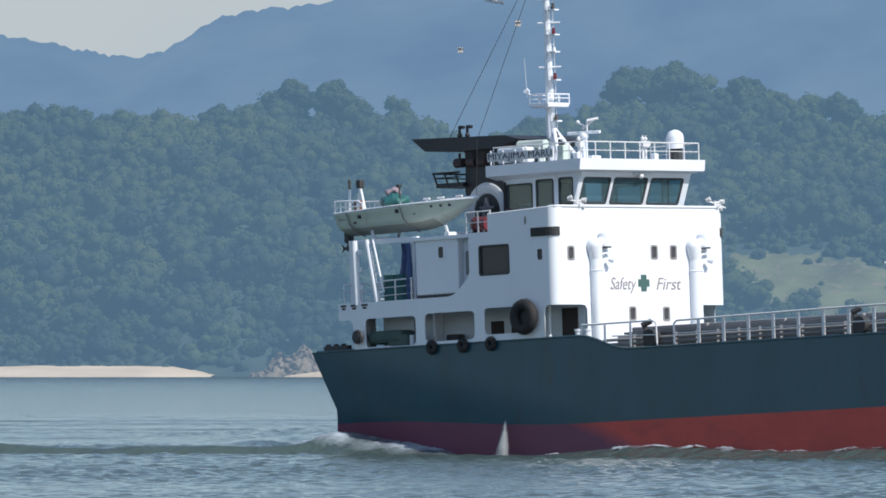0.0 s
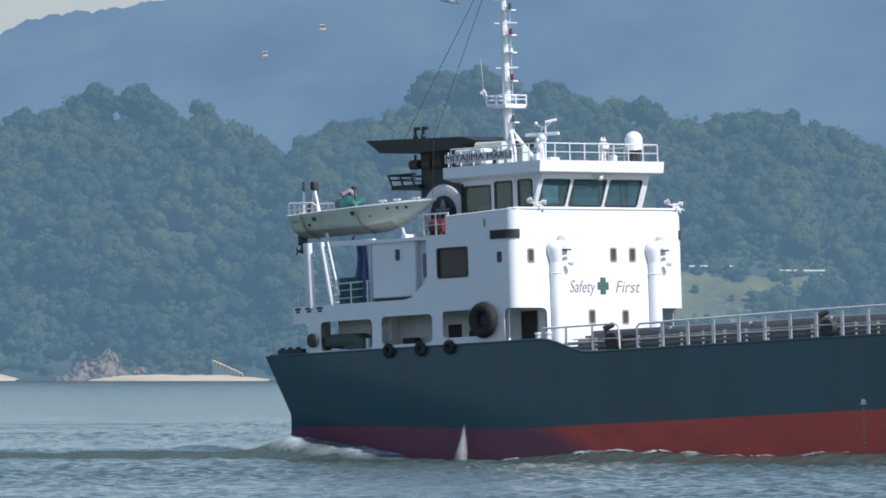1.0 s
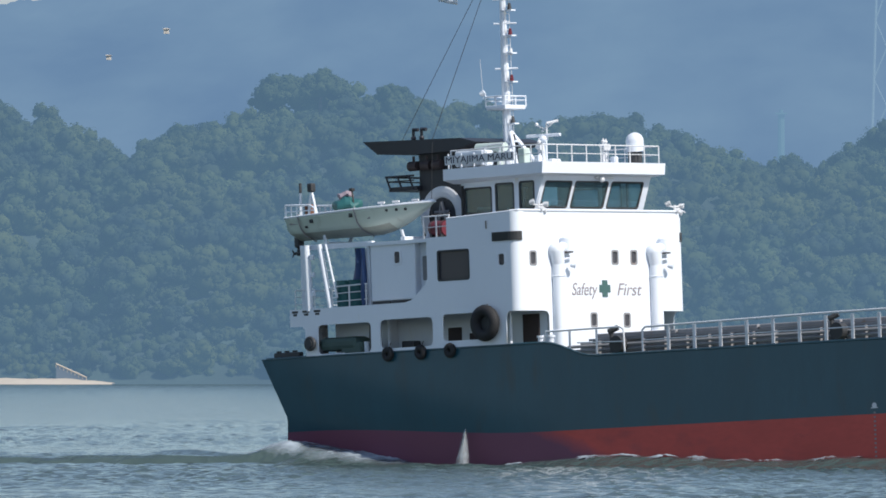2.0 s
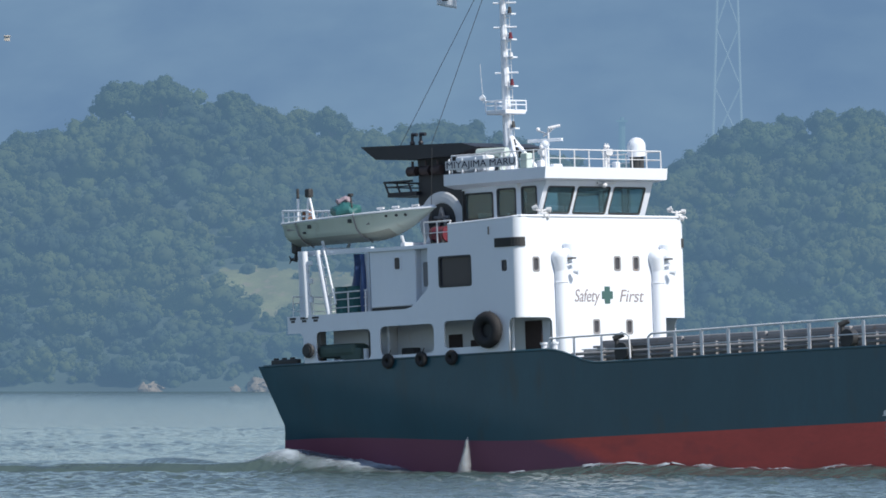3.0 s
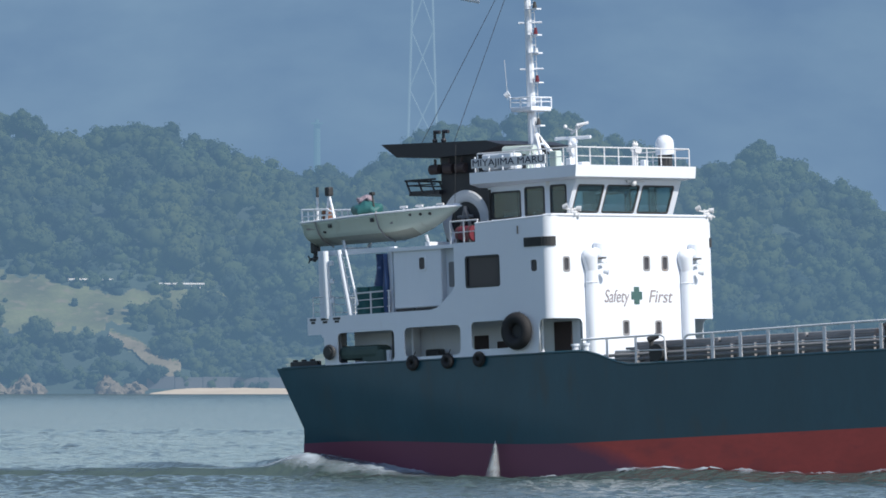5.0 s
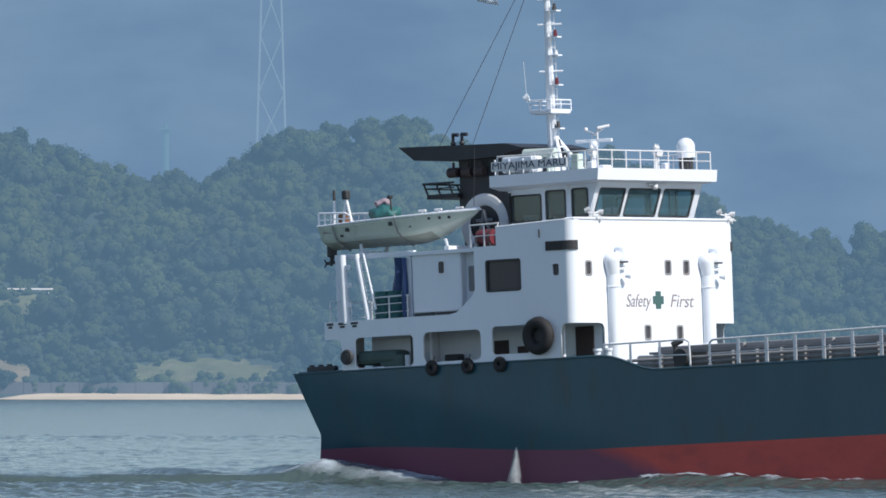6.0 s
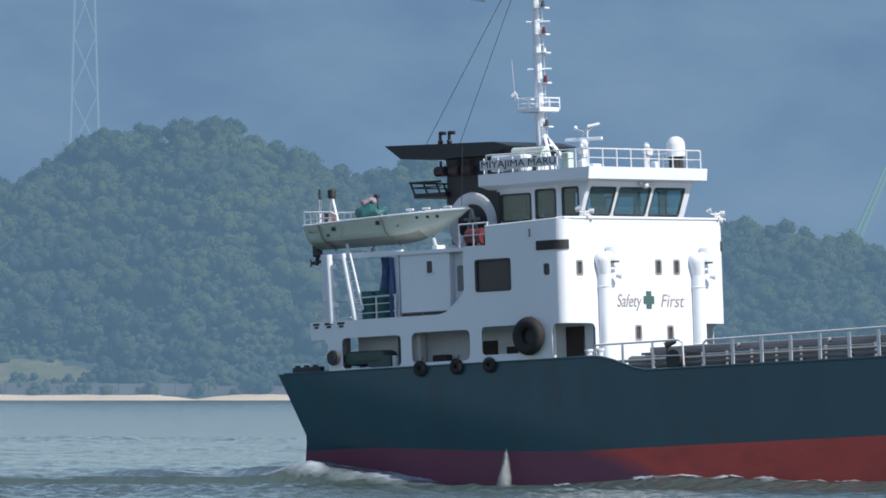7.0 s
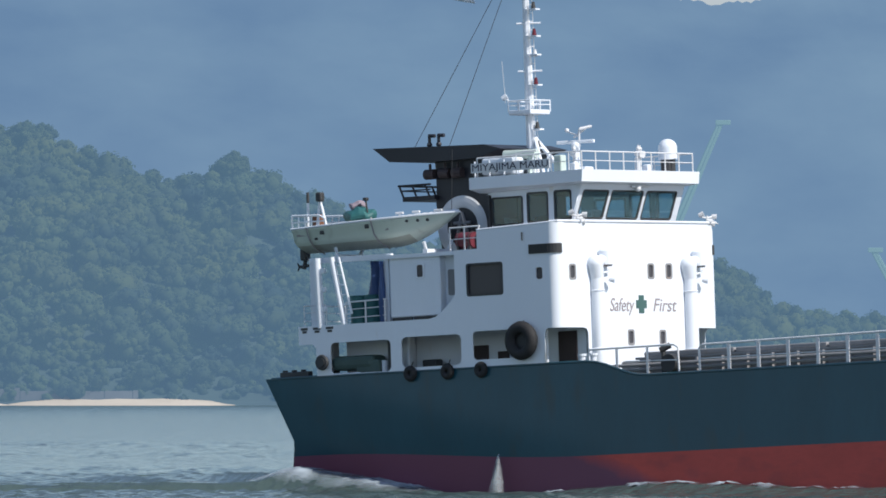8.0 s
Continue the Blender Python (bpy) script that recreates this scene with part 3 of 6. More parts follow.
def pane(parent, x0, x1, z0, z1, y, material=None, r=0.12):
    return side_plate("window_pane", rrect(x0, x1, z0, z1, r), (), 0.02, y, material or M_DARKGLASS, parent, "dark glass pane")


def build_side(sgn):
    y = sgn * BEAM
    outer = [(1.8, 1.38), (2.55, 1.38), (2.72, 1.2), (2.75, 0.02), (15.05, 0.02), (15.05, 1.25), (15.12, 1.42), (15.25, 1.5), (15.4, 1.5), (15.4, 5.92),
             (11.6, 5.78), (11.6, 5.02), (10.35, 5.02), (10.35, 3.2), (10.2, 2.92), (9.95, 2.75), (9.6, 2.45), (9.3, 2.26), (8.9, 2.18), (1.8, 2.16)]
    holes = [rrect(3.5, 6.78, 0.06, 1.4, 0.22), rrect(7.35, 10.58, 0.16, 1.46, 0.26), rrect(11.2, 14.0, 0.32, 1.53, 0.2),
             rrect(11.02, 12.9, 3.06, 4.38, 0.1), rrect(14.64, 15.1, 3.52, 4.14, 0.1)]
    wall = side_plate("side_wall", outer, holes, 0.07, y, M_WHITE, ship, "white steel side wall with rounded openings")
    win = side_plate("side_window", rrect(10.98, 12.94, 3.02, 4.42, 0.12), (rrect(11.06, 12.86, 3.1, 4.34, 0.1),), 0.1, y, M_DIM, ship, "large dark side window")
    pane(win, 11.0, 12.92, 3.04, 4.4, y - sgn * 0.06)
    win = side_plate("side_window", rrect(14.61, 15.13, 3.49, 4.17, 0.1), (rrect(14.69, 15.05, 3.58, 4.08, 0.09),), 0.09, y, M_WHITE, ship, "small rounded side window")
    pane(win, 14.61, 15.13, 3.5, 4.16, y - sgn * 0.05)
    bm = bmesh.new()
    box(bm, 14.38, 15.4, y + sgn * 0.02, y + sgn * 0.085, 4.66, 5.06)
    for k in range(5):
        box(bm, 14.41, 15.4, y + sgn * 0.07, y + sgn * 0.11, 4.7 + 0.075 * k, 4.73 + 0.075 * k)
    bend = [(15.4 + 0.52 * math.sin(radians(a)), sgn * (BEAM - 0.45 + 0.535 * math.cos(radians(a)))) for a in (0, 15, 30, 45, 60, 72)]
    for p, q in zip(bend, bend[1:]):
        v = [bm.verts.new((*c, z)) for c, z in ((p, 4.66), (q, 4.66), (q, 5.06), (p, 5.06))]
        w = [bm.verts.new((c[0] - 0.06, c[1] - sgn * 0.06, z)) for c, z in ((p, 4.66), (q, 4.66), (q, 5.06), (p, 5.06))]
        bm.faces.new(v), bm.faces.new(w[::-1])
        for i in range(4):
            bm.faces.new((v[i], v[(i + 1) % 4], w[(i + 1) % 4], w[i]))
    part("louvre", bm, M_DIM, ship, "long black ventilation louvre")
    # deck edge bead and a drain pipe on the wall
    bm = bmesh.new()
    sweep(bm, [(11.6, y, 5.82), (15.4, y, 5.96)], 0.05, 8)
    part("edge_bead", bm, M_WHITE, ship)
    bm = bmesh.new()
    tube(bm, (14.05, y + sgn * 0.08, 5.25), (14.05, y + sgn * 0.08, 5.6), 0.03)
    part("drain_pipe", bm, M_DIM, ship)
    # rounded front corner
    bm = bmesh.new()
    n = 24
    prev = None
    for i in range(n + 1):
        a = radians(90 * i / n)
        p = (15.4 + 0.45 * math.sin(a), sgn * (BEAM - 0.45 + 0.485 * math.cos(a)))
        q = (15.4 + 0.38 * math.sin(a), sgn * (BEAM - 0.45 + 0.38 * math.cos(a)))
        row = [bm.verts.new((*p, 1.5)), bm.verts.new((*p, 5.98)), bm.verts.new((*q, 5.98)), bm.verts.new((*q, 1.5))]
        if prev:
            for k in range(4):
                bm.faces.new((prev[k], row[k], row[(k + 1) % 4], prev[(k + 1) % 4]))
        prev = row
    part("house_corner", bm, M_WHITE, ship, "rounded white corner of the house")
    # aft casing beside the boat, with its recess
    bm = bmesh.new()
    ya, yb = (-5.38, 0) if sgn < 0 else (0, 5.38)
    box(bm, 6.6, 9.35, ya, yb, 2.32, 5.0, 0.06)
    box(bm, 9.3, 10.6, -5.0 if sgn < 0 else 0, 0 if sgn < 0 else 5.0, 2.1, 5.0)
    part("casing", bm, M_WHITE, ship, "white boat-deck casing")
    win = side_plate("side_window", rrect(8.05, 8.52, 3.92, 4.58, 0.1), (rrect(8.12, 8.45, 3.99, 4.51, 0.08),), 0.06, sgn * 5.4, M_WHITE, ship, "small casing window")
    pane(win, 8.08, 8.49, 3.95, 4.55, sgn * 5.385)
    pane(ship, 9.5, 10.5, 3.15, 4.25, sgn * 5.03, M_GREY, 0.08)
    bm = bmesh.new()
    for x0, x1 in ((6.7, 7.75), (7.85, 9.0)):
        box(bm, x0, x1, sgn * 5.3, sgn * 5.4, 2.12, 2.31)
    part("scupper_slot", bm, M_DIM, ship, "dark gap under the casing")


for s in (-1, 1):
    build_side(s)


def build_front():
    x = 15.82
    outer = [(-3.68, -0.8), (3.68, -0.8), (3.68, 1.3), (3.8, 1.46), (4.0, 1.5), (5.2, 1.5), (5.2, 5.98), (-5.2, 5.98), (-5.2, 1.5), (-4.0, 1.5), (-3.8, 1.46), (-3.68, 1.3)]
    small = [(-4.65, 3.85), (0.86, 3.91), (2.14, 3.92), (-0.69, 1.09), (1.55, 1.08)]
    holes = [rrect(a - 0.2, a + 0.2, b - 0.3, b + 0.3, 0.09) for a, b in small]
    front_plate("front_wall", outer, holes, 0.07, x, M_WHITE, ship, "white steel house front facing the hold")
    for a, b in small:
        w = front_plate("front_window", rrect(a - 0.24, a + 0.24, b - 0.34, b + 0.34, 0.11), (rrect(a - 0.16, a + 0.16, b - 0.26, b + 0.26, 0.08),), 0.1, x, M_GREY, ship, "small rounded front window")
        front_plate("window_pane", rrect(a - 0.2, a + 0.2, b - 0.3, b + 0.3, 0.09), (), 0.02, x - 0.02, M_DARKGLASS, w, "dark glass pane")
    # bridge wing edge
    bm = bmesh.new()
    sweep(bm, [(15.45, -5.66, 5.98), (15.75, -5.5, 6.0), (15.87, -5.1, 6.0), (15.87, 5.1, 6.02), (15.75, 5.5, 6.0), (15.45, 5.66, 5.98)], 0.055, 8)
    part("edge_bead", bm, M_WHITE, ship)
    # ventilation trunks with hooded heads
    for y0 in (-3.15, 3.45):
        bm = bmesh.new()
        tube(bm, (16.0, y0, -0.8), (16.0, y0, 3.6), 0.3, n=24)
        tube(bm, (16.0, y0, 3.6), (16.02, y0 - 0.12, 4.15), 0.3, 0.36, n=24)
        ball(bm, (16.02, y0 - 0.12, 4.2), 0.37, 1, 1, 1, 14)
        tube(bm, (16.02, y0 - 0.05, 4.22), (16.05, y0 + 0.55, 4.42), 0.24, n=18)
        o = part("ventilation_trunk", bm, M_WHITE, ship, "round white gooseneck ventilation trunk", smooth=True)
        split_sharp(o)
        bm = bmesh.new()
        tube(bm, (16.05, y0 + 0.6, 4.15), (16.05, y0 + 0.6, 4.74), 0.34, n=24)
        tube(bm, (16.05, y0 + 0.6, 4.74), (16.05, y0 + 0.6, 4.84), 0.34, 0.24, n=24)
        split_sharp(part("hood", bm, M_WHITE, o, "white round hood", smooth=True))
        bm = bmesh.new()
        tube(bm, (16.05, y0 + 0.6, 4.08), (16.05, y0 + 0.6, 4.16), 0.27, n=18)
        part("hood_mesh", bm, M_GREY, o, "grey mesh under the hood")
        bm = bmesh.new()
        tube(bm, (16.0, y0 + 0.2, 3.75), (16.1, y0 + 0.95, 3.95), 0.05)
        tube(bm, (16.1, y0 + 0.72, 3.55), (16.3, y0 + 0.86, 3.5), 0.1, 0.14, n=14)
        part("floodlight", bm, M_WHITE, o, "white floodlight on a bracket")
        for z in (3.05, 0.6):
            bm = bmesh.new()
            ring(bm, (16.0, y0, z), (0, 0, 1), 0.3, 0.035, n=24, k=6)
            part("trunk_band", bm, M_WHITE, o)
    # letters and cross
    for text, yc, wd in (("Safety", -1.32, 1.72), ("First", 1.70, 1.66)):
        me = letters_mesh(text, 0.8, 0.008, 0.25, wd)
        me.transform(Matrix.Translation((15.868, yc, 2.44)) @ FRONT)
        link("lettering", me, M_LETTER, ship, "faded dark italic letters")
    bm = bmesh.new()
    box(bm, 15.86, 15.885, -0.08, 0.27, 2.12, 2.88)
    box(bm, 15.86, 15.8852, -0.27, 0.46, 2.33, 2.67)
    part("safety_cross", bm, M_CROSS, ship, "green safety cross")
    # floodlight clusters on the wing corners
    for y0 in (-4.1, 5.1):
        bm = bmesh.new()
        tube(bm, (15.8, y0, 5.95), (15.8, y0, 6.32), 0.05)
        sweep(bm, [(15.75, y0 - 0.5, 6.28), (15.78, y0, 6.22), (15.8, y0 + 0.45, 6.3)], 0.04)
        tube(bm, (15.8, y0 + 0.2, 6.2), (15.85, y0 + 0.65, 5.98), 0.035)
        fl = part("floodlight_bracket", bm, M_RAIL, ship, "grey tube bracket with deck floodlights")
        for dy, dz, up in ((-0.5, 0.33, 0.1), (0.05, 0.12, -0.12), (0.42, 0.3, -0.05), (0.3, 0.02, -0.1)):
            bm = bmesh.new()
            tube(bm, (15.76, y0 + dy - 0.06, 6.0 + dz), (15.94, y0 + dy + 0.06, 6.0 + dz + up * 0.7), 0.08, 0.12, n=14)
            part("floodlight", bm, M_RAIL, fl)


build_front()


def build_decks():
    for name, a in (("boat_deck", (1.85, 15.4, -5.6, 5.6, 1.72, 2.0)), ("bridge_deck", (6.4, 15.7, -5.5, 5.5, 4.84, 5.0))):
        bm = bmesh.new()
        box(bm, *a)
        part(name, bm, M_WHITE, ship, "white underside of the deck")
    bm = bmesh.new()
    box(bm, 6.6, 15.7, -3.66, 3.66, -0.8, 1.72)
    part("lower_house", bm, M_WHITE, ship, "white lower deckhouse inside the passage")
    bm = bmesh.new()
    box(bm, 3.2, 6.55, -4.2, 4.2, -0.8, 1.72, 0.04)
    part("steering_house", bm, M_WHITE, ship, "white steering-gear house under the boat deck")
    bm = bmesh.new()
    box(bm, 2.75, 3.15, -5.0, -4.6, -0.8, 1.72, 0.05)
    part("vent_post", bm, M_GREY, ship, "grey ventilation post under the deck")
    bm = bmesh.new()
    box(bm, 2.8, 6.7, -5.55, -5.3, 1.42, 1.6, 0.03)
    part("deck_beam", bm, M_GREY, ship, "grey beam under the boat deck")
    bm = bmesh.new()
    box(bm, 7.45, 8.2, -4.4, -3.9, -0.8, 0.5, 0.06)
    part("deck_locker", bm, M_DIM, ship, "dark locker in the side passage")
    bm = bmesh.new()
    box(bm, 6.3, 6.55, -5.3, -5.05, -0.8, 1.72, 0.04)
    part("dark_pillar", bm, M_DIM, ship, "dark pillar beside the opening")
    # first panel paints the passage's shade; the other two stand for dark shapes
    for x0, x1, z0, z1 in ((14.25, 15.25, -0.7, 1.4), (9.7, 10.5, 0.1, 1.0), (11.0, 11.6, -0.5, 0.7)):
        bm = bmesh.new()
        box(bm, x0, x1, -3.72, -3.64, z0, z1, 0.03)
        part("dark_panel", bm, M_SOOT_SHADE, ship, "dark panel for painted shade and dark shapes in the side passage")
    bm = bmesh.new()
    box(bm, 10.6, 15.6, -5.3, 5.3, 2.05, 4.83)
    part("inner_house", bm, M_GREY, ship, "dim rooms behind the windows")
    for y in (-4.6, 4.6):
        for x in (2.3, 6.9, 14.3):
            bm = bmesh.new()
            tube(bm, (x, y, -0.8), (x, y, 1.72), 0.09)
            part("pillar", bm, M_WHITE, ship)
    # bitts and rail along the stern
    for y in (-4.4, 4.4):
        bm = bmesh.new()
        for dx in (0, 0.55):
            tube(bm, (5.45 + dx, y * 1.16, -0.8), (5.45 + dx, y * 1.16, 0.55), 0.15, n=12)
        part("mooring_bitt", bm, M_WHITE, ship, "pair of white bollards")
        bm = bmesh.new()
        box(bm, 0.55, 2.15, y * 1.22 - 0.15, y * 1.22 + 0.15, -0.05, 0.26, 0.05)
        for dx in (0.75, 1.25, 1.75):
            tube(bm, (dx, y * 1.22, 0.24), (dx, y * 1.22, 0.34), 0.12, n=10)
        part("fairlead", bm, M_DIM, ship, "dark roller fairlead on the stern edge")
    for y in (-5.85,):
        bm = bmesh.new()
        ring(bm, (3.15, y, 0.58), (0, 1, 0), 0.25, 0.09)
        tube(bm, (3.15, y - 0.12, 0.58), (3.15, y + 0.5, 0.58), 0.2, n=16)
        part("winch_drum", bm, M_DIM, ship, "black winch drum")
    bm = bmesh.new()
    box(bm, 4.6, 5.9, -5.4, -4.3, -0.8, 0.6, 0.12)
    box(bm, 3.3, 5.6, -5.45, -4.35, 0.2, 0.82, 0.22)
    part("mooring_winch", bm, M_DECK, ship, "dark green mooring winch under the deck")
    bm = bmesh.new()
    box(bm, 2.7, 4.9, -5.45, -5.3, -0.05, 0.1, 0.04)
    part("bulwark_cap", bm, M_WHITE, ship)


build_decks()


def railing(name, pts, post_at, height, mids, r=0.03, top_r=0.035):
    """A rail with each post; pts run along the deck edge."""
    bm = bmesh.new()
    sweep(bm, [(x, y, z + height) for x, y, z in pts], top_r, 6)
    for m in mids:
        sweep(bm, [(x, y, z + height * m) for x, y, z in pts], r * 0.8, 5)
    rail = part(name, bm, M_RAIL, ship, "light grey pipe railing")
    me = None
    for p in post_at:
        if me is None:
            bm = bmesh.new()
            tube(bm, (0, 0, 0), (0, 0, height), r * 1.25, n=6)
            po = part("post", bm, M_RAIL, rail)
            me = po.data
        else:
            po = new("post", me)
            po.parent = rail
        po.location = p
    return rail


def along(p, q, n):
    return [tuple(Vector(p).lerp(Vector(q), i / (n - 1))) for i in range(n)]


def build_rails():
    for sgn in (-1, 1):
        y = sgn * 5.6
        xs = [17.35 + 0.4 * i for i in range(12)]
        bm = bmesh.new()
        sweep(bm, [(17.2, y, 0.0), (17.32, y, 0.48), (21.75, y, 0.5), (21.96, y, 0.38), (22.0, y, -0.7)], 0.045, 6)
        sweep(bm, [(19.2, y, -0.1), (21.9, y, -0.15)], 0.028, 6)
        r0 = part("hold_rail", bm, M_RAIL, ship, "light grey pipe railing with rounded end")
        for x in (18.75, 20.35):
            bm = bmesh.new()
            tube(bm, (x, y, gunwale(x)), (x, y, 0.48), 0.055, n=6)
            part("post", bm, M_RAIL, r0)
        bm = bmesh.new()
        sweep(bm, [(23.07, y, -0.7), (23.07, y, 0.3), (23.25, y, 0.43), (33, y, 0.55), (52, y, 0.66)], 0.05, 6)
        sweep(bm, [(23.07, y, -0.15), (52, y, -0.1)], 0.03, 5)
        r0 = part("hold_rail", bm, M_RAIL, ship, "long light grey pipe railing beside the hold")
        me = None
        for k in range(18):
            if me is None:
                bm = bmesh.new()
                box(bm, -0.06, 0.06, -0.05, 0.05, 0, 1.16)
                po = part("post", bm, M_RAIL, r0)
                me = po.data
            else:
                po = new("post", me)
                po.parent = r0
            po.location = (24.6 + 1.53 * k, y, -0.7)
        # boat deck rails aft
        railing("deck_rail", [(2.0, sgn * 5.5, 2.05), (3.2, sgn * 5.5, 2.05)], along((2.0, sgn * 5.5, 2.05), (3.2, sgn * 5.5, 2.05), 2), 1.0, (0.35, 0.7), 0.02, 0.025)
        railing("deck_rail", [(4.3, sgn * 5.5, 2.05), (6.5, sgn * 5.5, 2.1)], along((4.3, sgn * 5.5, 2.05), (6.4, sgn * 5.5, 2.1), 3), 1.05, (0.35, 0.7))
        railing("bridge_rail", [(9.95, sgn * 5.4, 5.0), (11.6, sgn * 5.45, 5.02)], along((9.95, sgn * 5.4, 5.0), (11.55, sgn * 5.45, 5.0), 3), 0.98, (0.5,), 0.03, 0.035)
    # wheelhouse top rail
    railing("roof_rail", [(11.8, -4.0, 8.17), (14.9, -4.05, 8.17), (16.05, -4.0, 8.17), (16.05, 3.85, 8.17), (13.0, 3.85, 8.15)],
            along((16.05, -4.0, 8.15), (16.05, 3.85, 8.15), 9) + along((12.6, -4.05, 8.17), (15.4, -4.05, 8.17), 4) + along((13, 3.85, 8.15), (15, 3.85, 8.15), 3),
            0.78, (0.5,), 0.024, 0.03)
    railing("stern_rail", [(1.95, -5.4, 2.05), (1.95, 5.4, 2.05)], along((1.95, -4.3, 2.05), (1.95, 4.3, 2.05), 6), 1.0, (0.35, 0.7), 0.02, 0.025)


build_rails()


def build_wheelhouse():
    hw = 3.62
    # side walls with windows
    for sgn in (-1, 1):
        y = sgn * hw
        outer = [(10.75, 5.0), (15.08, 5.0), (15.12, 6.0), (15.72, 7.6), (10.75, 7.6)]
        wins = [(10.95, 12.55, 6.08, 7.2), (12.85, 13.9, 6.1, 7.32), (14.3, 15.14, 6.15, 7.34)]
        holes = [rrect(*w, 0.1) for w in wins]
        side_plate("wheelhouse_side", outer, holes, 0.08, y, M_WHITE, ship, "white wheelhouse side wall")
        for w in wins:
            fr = side_plate("bridge_window", rrect(w[0] - 0.05, w[1] + 0.05, w[2] - 0.05, w[3] + 0.05, 0.12),
                            (rrect(w[0] + 0.03, w[1] - 0.03, w[2] + 0.03, w[3] - 0.03, 0.09),), 0.12, y, M_DIM, ship, "side bridge window")
            side_plate("window_pane", rrect(*w, 0.1), (), 0.012, y, M_GLASS, fr, "green tinted glass")
    # raked front
    lean = math.atan2(0.60, 1.62)
    outer = [(-hw, 0), (hw, 0), (hw, 1.72), (-hw, 1.72)]
    spans = [(-3.38, -1.62), (-1.36, 0.82), (1.08, 3.2)]
    holes = [rrect(a, b, 0.2, 1.42, 0.1) for a, b in spans]
    tilt = Matrix.Translation((15.12, 0, 6.0)) @ pose(0, 0, 0, 0, math.degrees(lean), 0) @ FRONT

    def raked(name, outl, hl, th, material, parent, off=0.0, label=""):
        me = plate_mesh(outl, hl, th)
        me.transform(tilt @ Matrix.Translation((0, 0, off)))
        return link(name, me, material, parent, label)

    raked("wheelhouse_front", outer, holes, 0.08, M_WHITE, ship, 0, "white raked wheelhouse front")
    for a, b in spans:
        fr = raked("bridge_window", rrect(a - 0.04, b + 0.04, 0.16, 1.46, 0.13), (rrect(a + 0.03, b - 0.03, 0.23, 1.39, 0.1),), 0.1, M_DIM, ship, 0, "front bridge window")
        raked("window_pane", rrect(a, b, 0.2, 1.42, 0.1), (), 0.012, M_GLASS, fr, 0, "green tinted glass")
    bm = bmesh.new()
    tube(bm, (15.85, -0.3, 7.5), (15.85, 0.9, 7.52), 0.05)
    ball(bm, (15.9, 0.1, 7.42), 0.14)
    part("wiper_box", bm, M_RAIL, ship)
    bm = bmesh.new()
    box(bm, 14.92, 15.1, -hw, hw, 5.0, 6.0)
    box(bm, 10.7, 10.8, -hw, hw, 5.0, 6.4)
    for y in (-hw, -1.2, 1.2, hw - 0.3):
        box(bm, 10.7, 10.8, y, y + 0.3, 6.4, 7.6)
    part("wheelhouse_base", bm, M_WHITE, ship)
    bm = bmesh.new()
    box(bm, 13.6, 14.6, -2.6, 2.6, 5.0, 6.25, 0.08)
    box(bm, 11.2, 12.0, -1.0, 2.6, 5.0, 6.5, 0.08)
    part("bridge_console", bm, M_DIM, ship, "dark consoles inside the wheelhouse")
    # dark ceiling, floor and panels: unseen parts added to put shade inside
    bm = bmesh.new()
    box(bm, 10.85, 15.3, -3.5, 3.5, 7.36, 7.42)
    part("wheelhouse_ceiling", bm, M_DIM, ship, "dark ceiling panel added for shade in the wheelhouse")
    bm = bmesh.new()
    box(bm, 10.85, 14.9, -3.5, 3.5, 5.02, 5.07)
    part("wheelhouse_floor", bm, M_DECK, ship, "dark green wheelhouse floor")
    for y in (-3.3, -1.3, 1.1, 3.2):
        bm = bmesh.new()
        box(bm, 10.84, 10.9, y - 0.5, y + 0.5, 5.07, 7.36)
        part("shade_panel", bm, M_DIM, ship, "dark panel added for shade on the after bulkhead")
    for x, y in ((13.2, -1.6), (13.1, 1.2)):
        bm = bmesh.new()
        box(bm, x - 0.3, x + 0.3, y - 0.3, y + 0.3, 5.6, 5.75, 0.05)
        box(bm, x - 0.36, x - 0.24, y - 0.28, y + 0.28, 5.75, 6.7, 0.05)
        tube(bm, (x, y, 5.07), (x, y, 5.6), 0.08)
        part("helm_chair", bm, M_DIM, ship, "dark helm chair inside the wheelhouse")
    # roof slab with sloped soffit
    bm = bmesh.new()
    lo = [bm.verts.new(p) for p in ((10.35, -3.75, 7.46), (15.85, -3.75, 7.58), (15.85, 3.75, 7.58), (10.35, 3.75, 7.46))]
    mi = [bm.verts.new(p) for p in ((10.2, -4.25, 7.62), (16.2, -4.25, 7.66), (16.2, 4.05, 7.66), (10.2, 4.05, 7.62))]
    hi = [bm.verts.new(p) for p in ((10.2, -4.25, 8.12), (16.26, -4.25, 8.17), (16.26, 4.05, 8.17), (10.2, 4.05, 8.12))]
    bm.faces.new(lo[::-1]), bm.faces.new(hi)
    for a, b in ((lo, mi), (mi, hi)):
        for k in range(4):
            bm.faces.new((a[k], a[(k + 1) % 4], b[(k + 1) % 4], b[k]))
    ob = part("wheelhouse_roof", bm, M_WHITE, ship, "white overhanging wheelhouse roof")
    # name board, rising forward
    slope = Matrix.Translation((10.3, 0, 8.31))
    bm = bmesh.new()
    box(bm, 0, 4.2, -4.22, -4.17, 0.0, 0.4)
    nb = part("name_board", bm, M_RAIL, ship, "grey name board with navy letters")
    nb.matrix_basis = slope
    me = letters_mesh("MIYAJIMA MARU", 0.42, 0.006, 0, 4.05)
    me.transform(Matrix.Translation((2.1, -4.228, 0.2)) @ SIDE)
    link("lettering", me, M_NAME, nb, "navy capital letters")
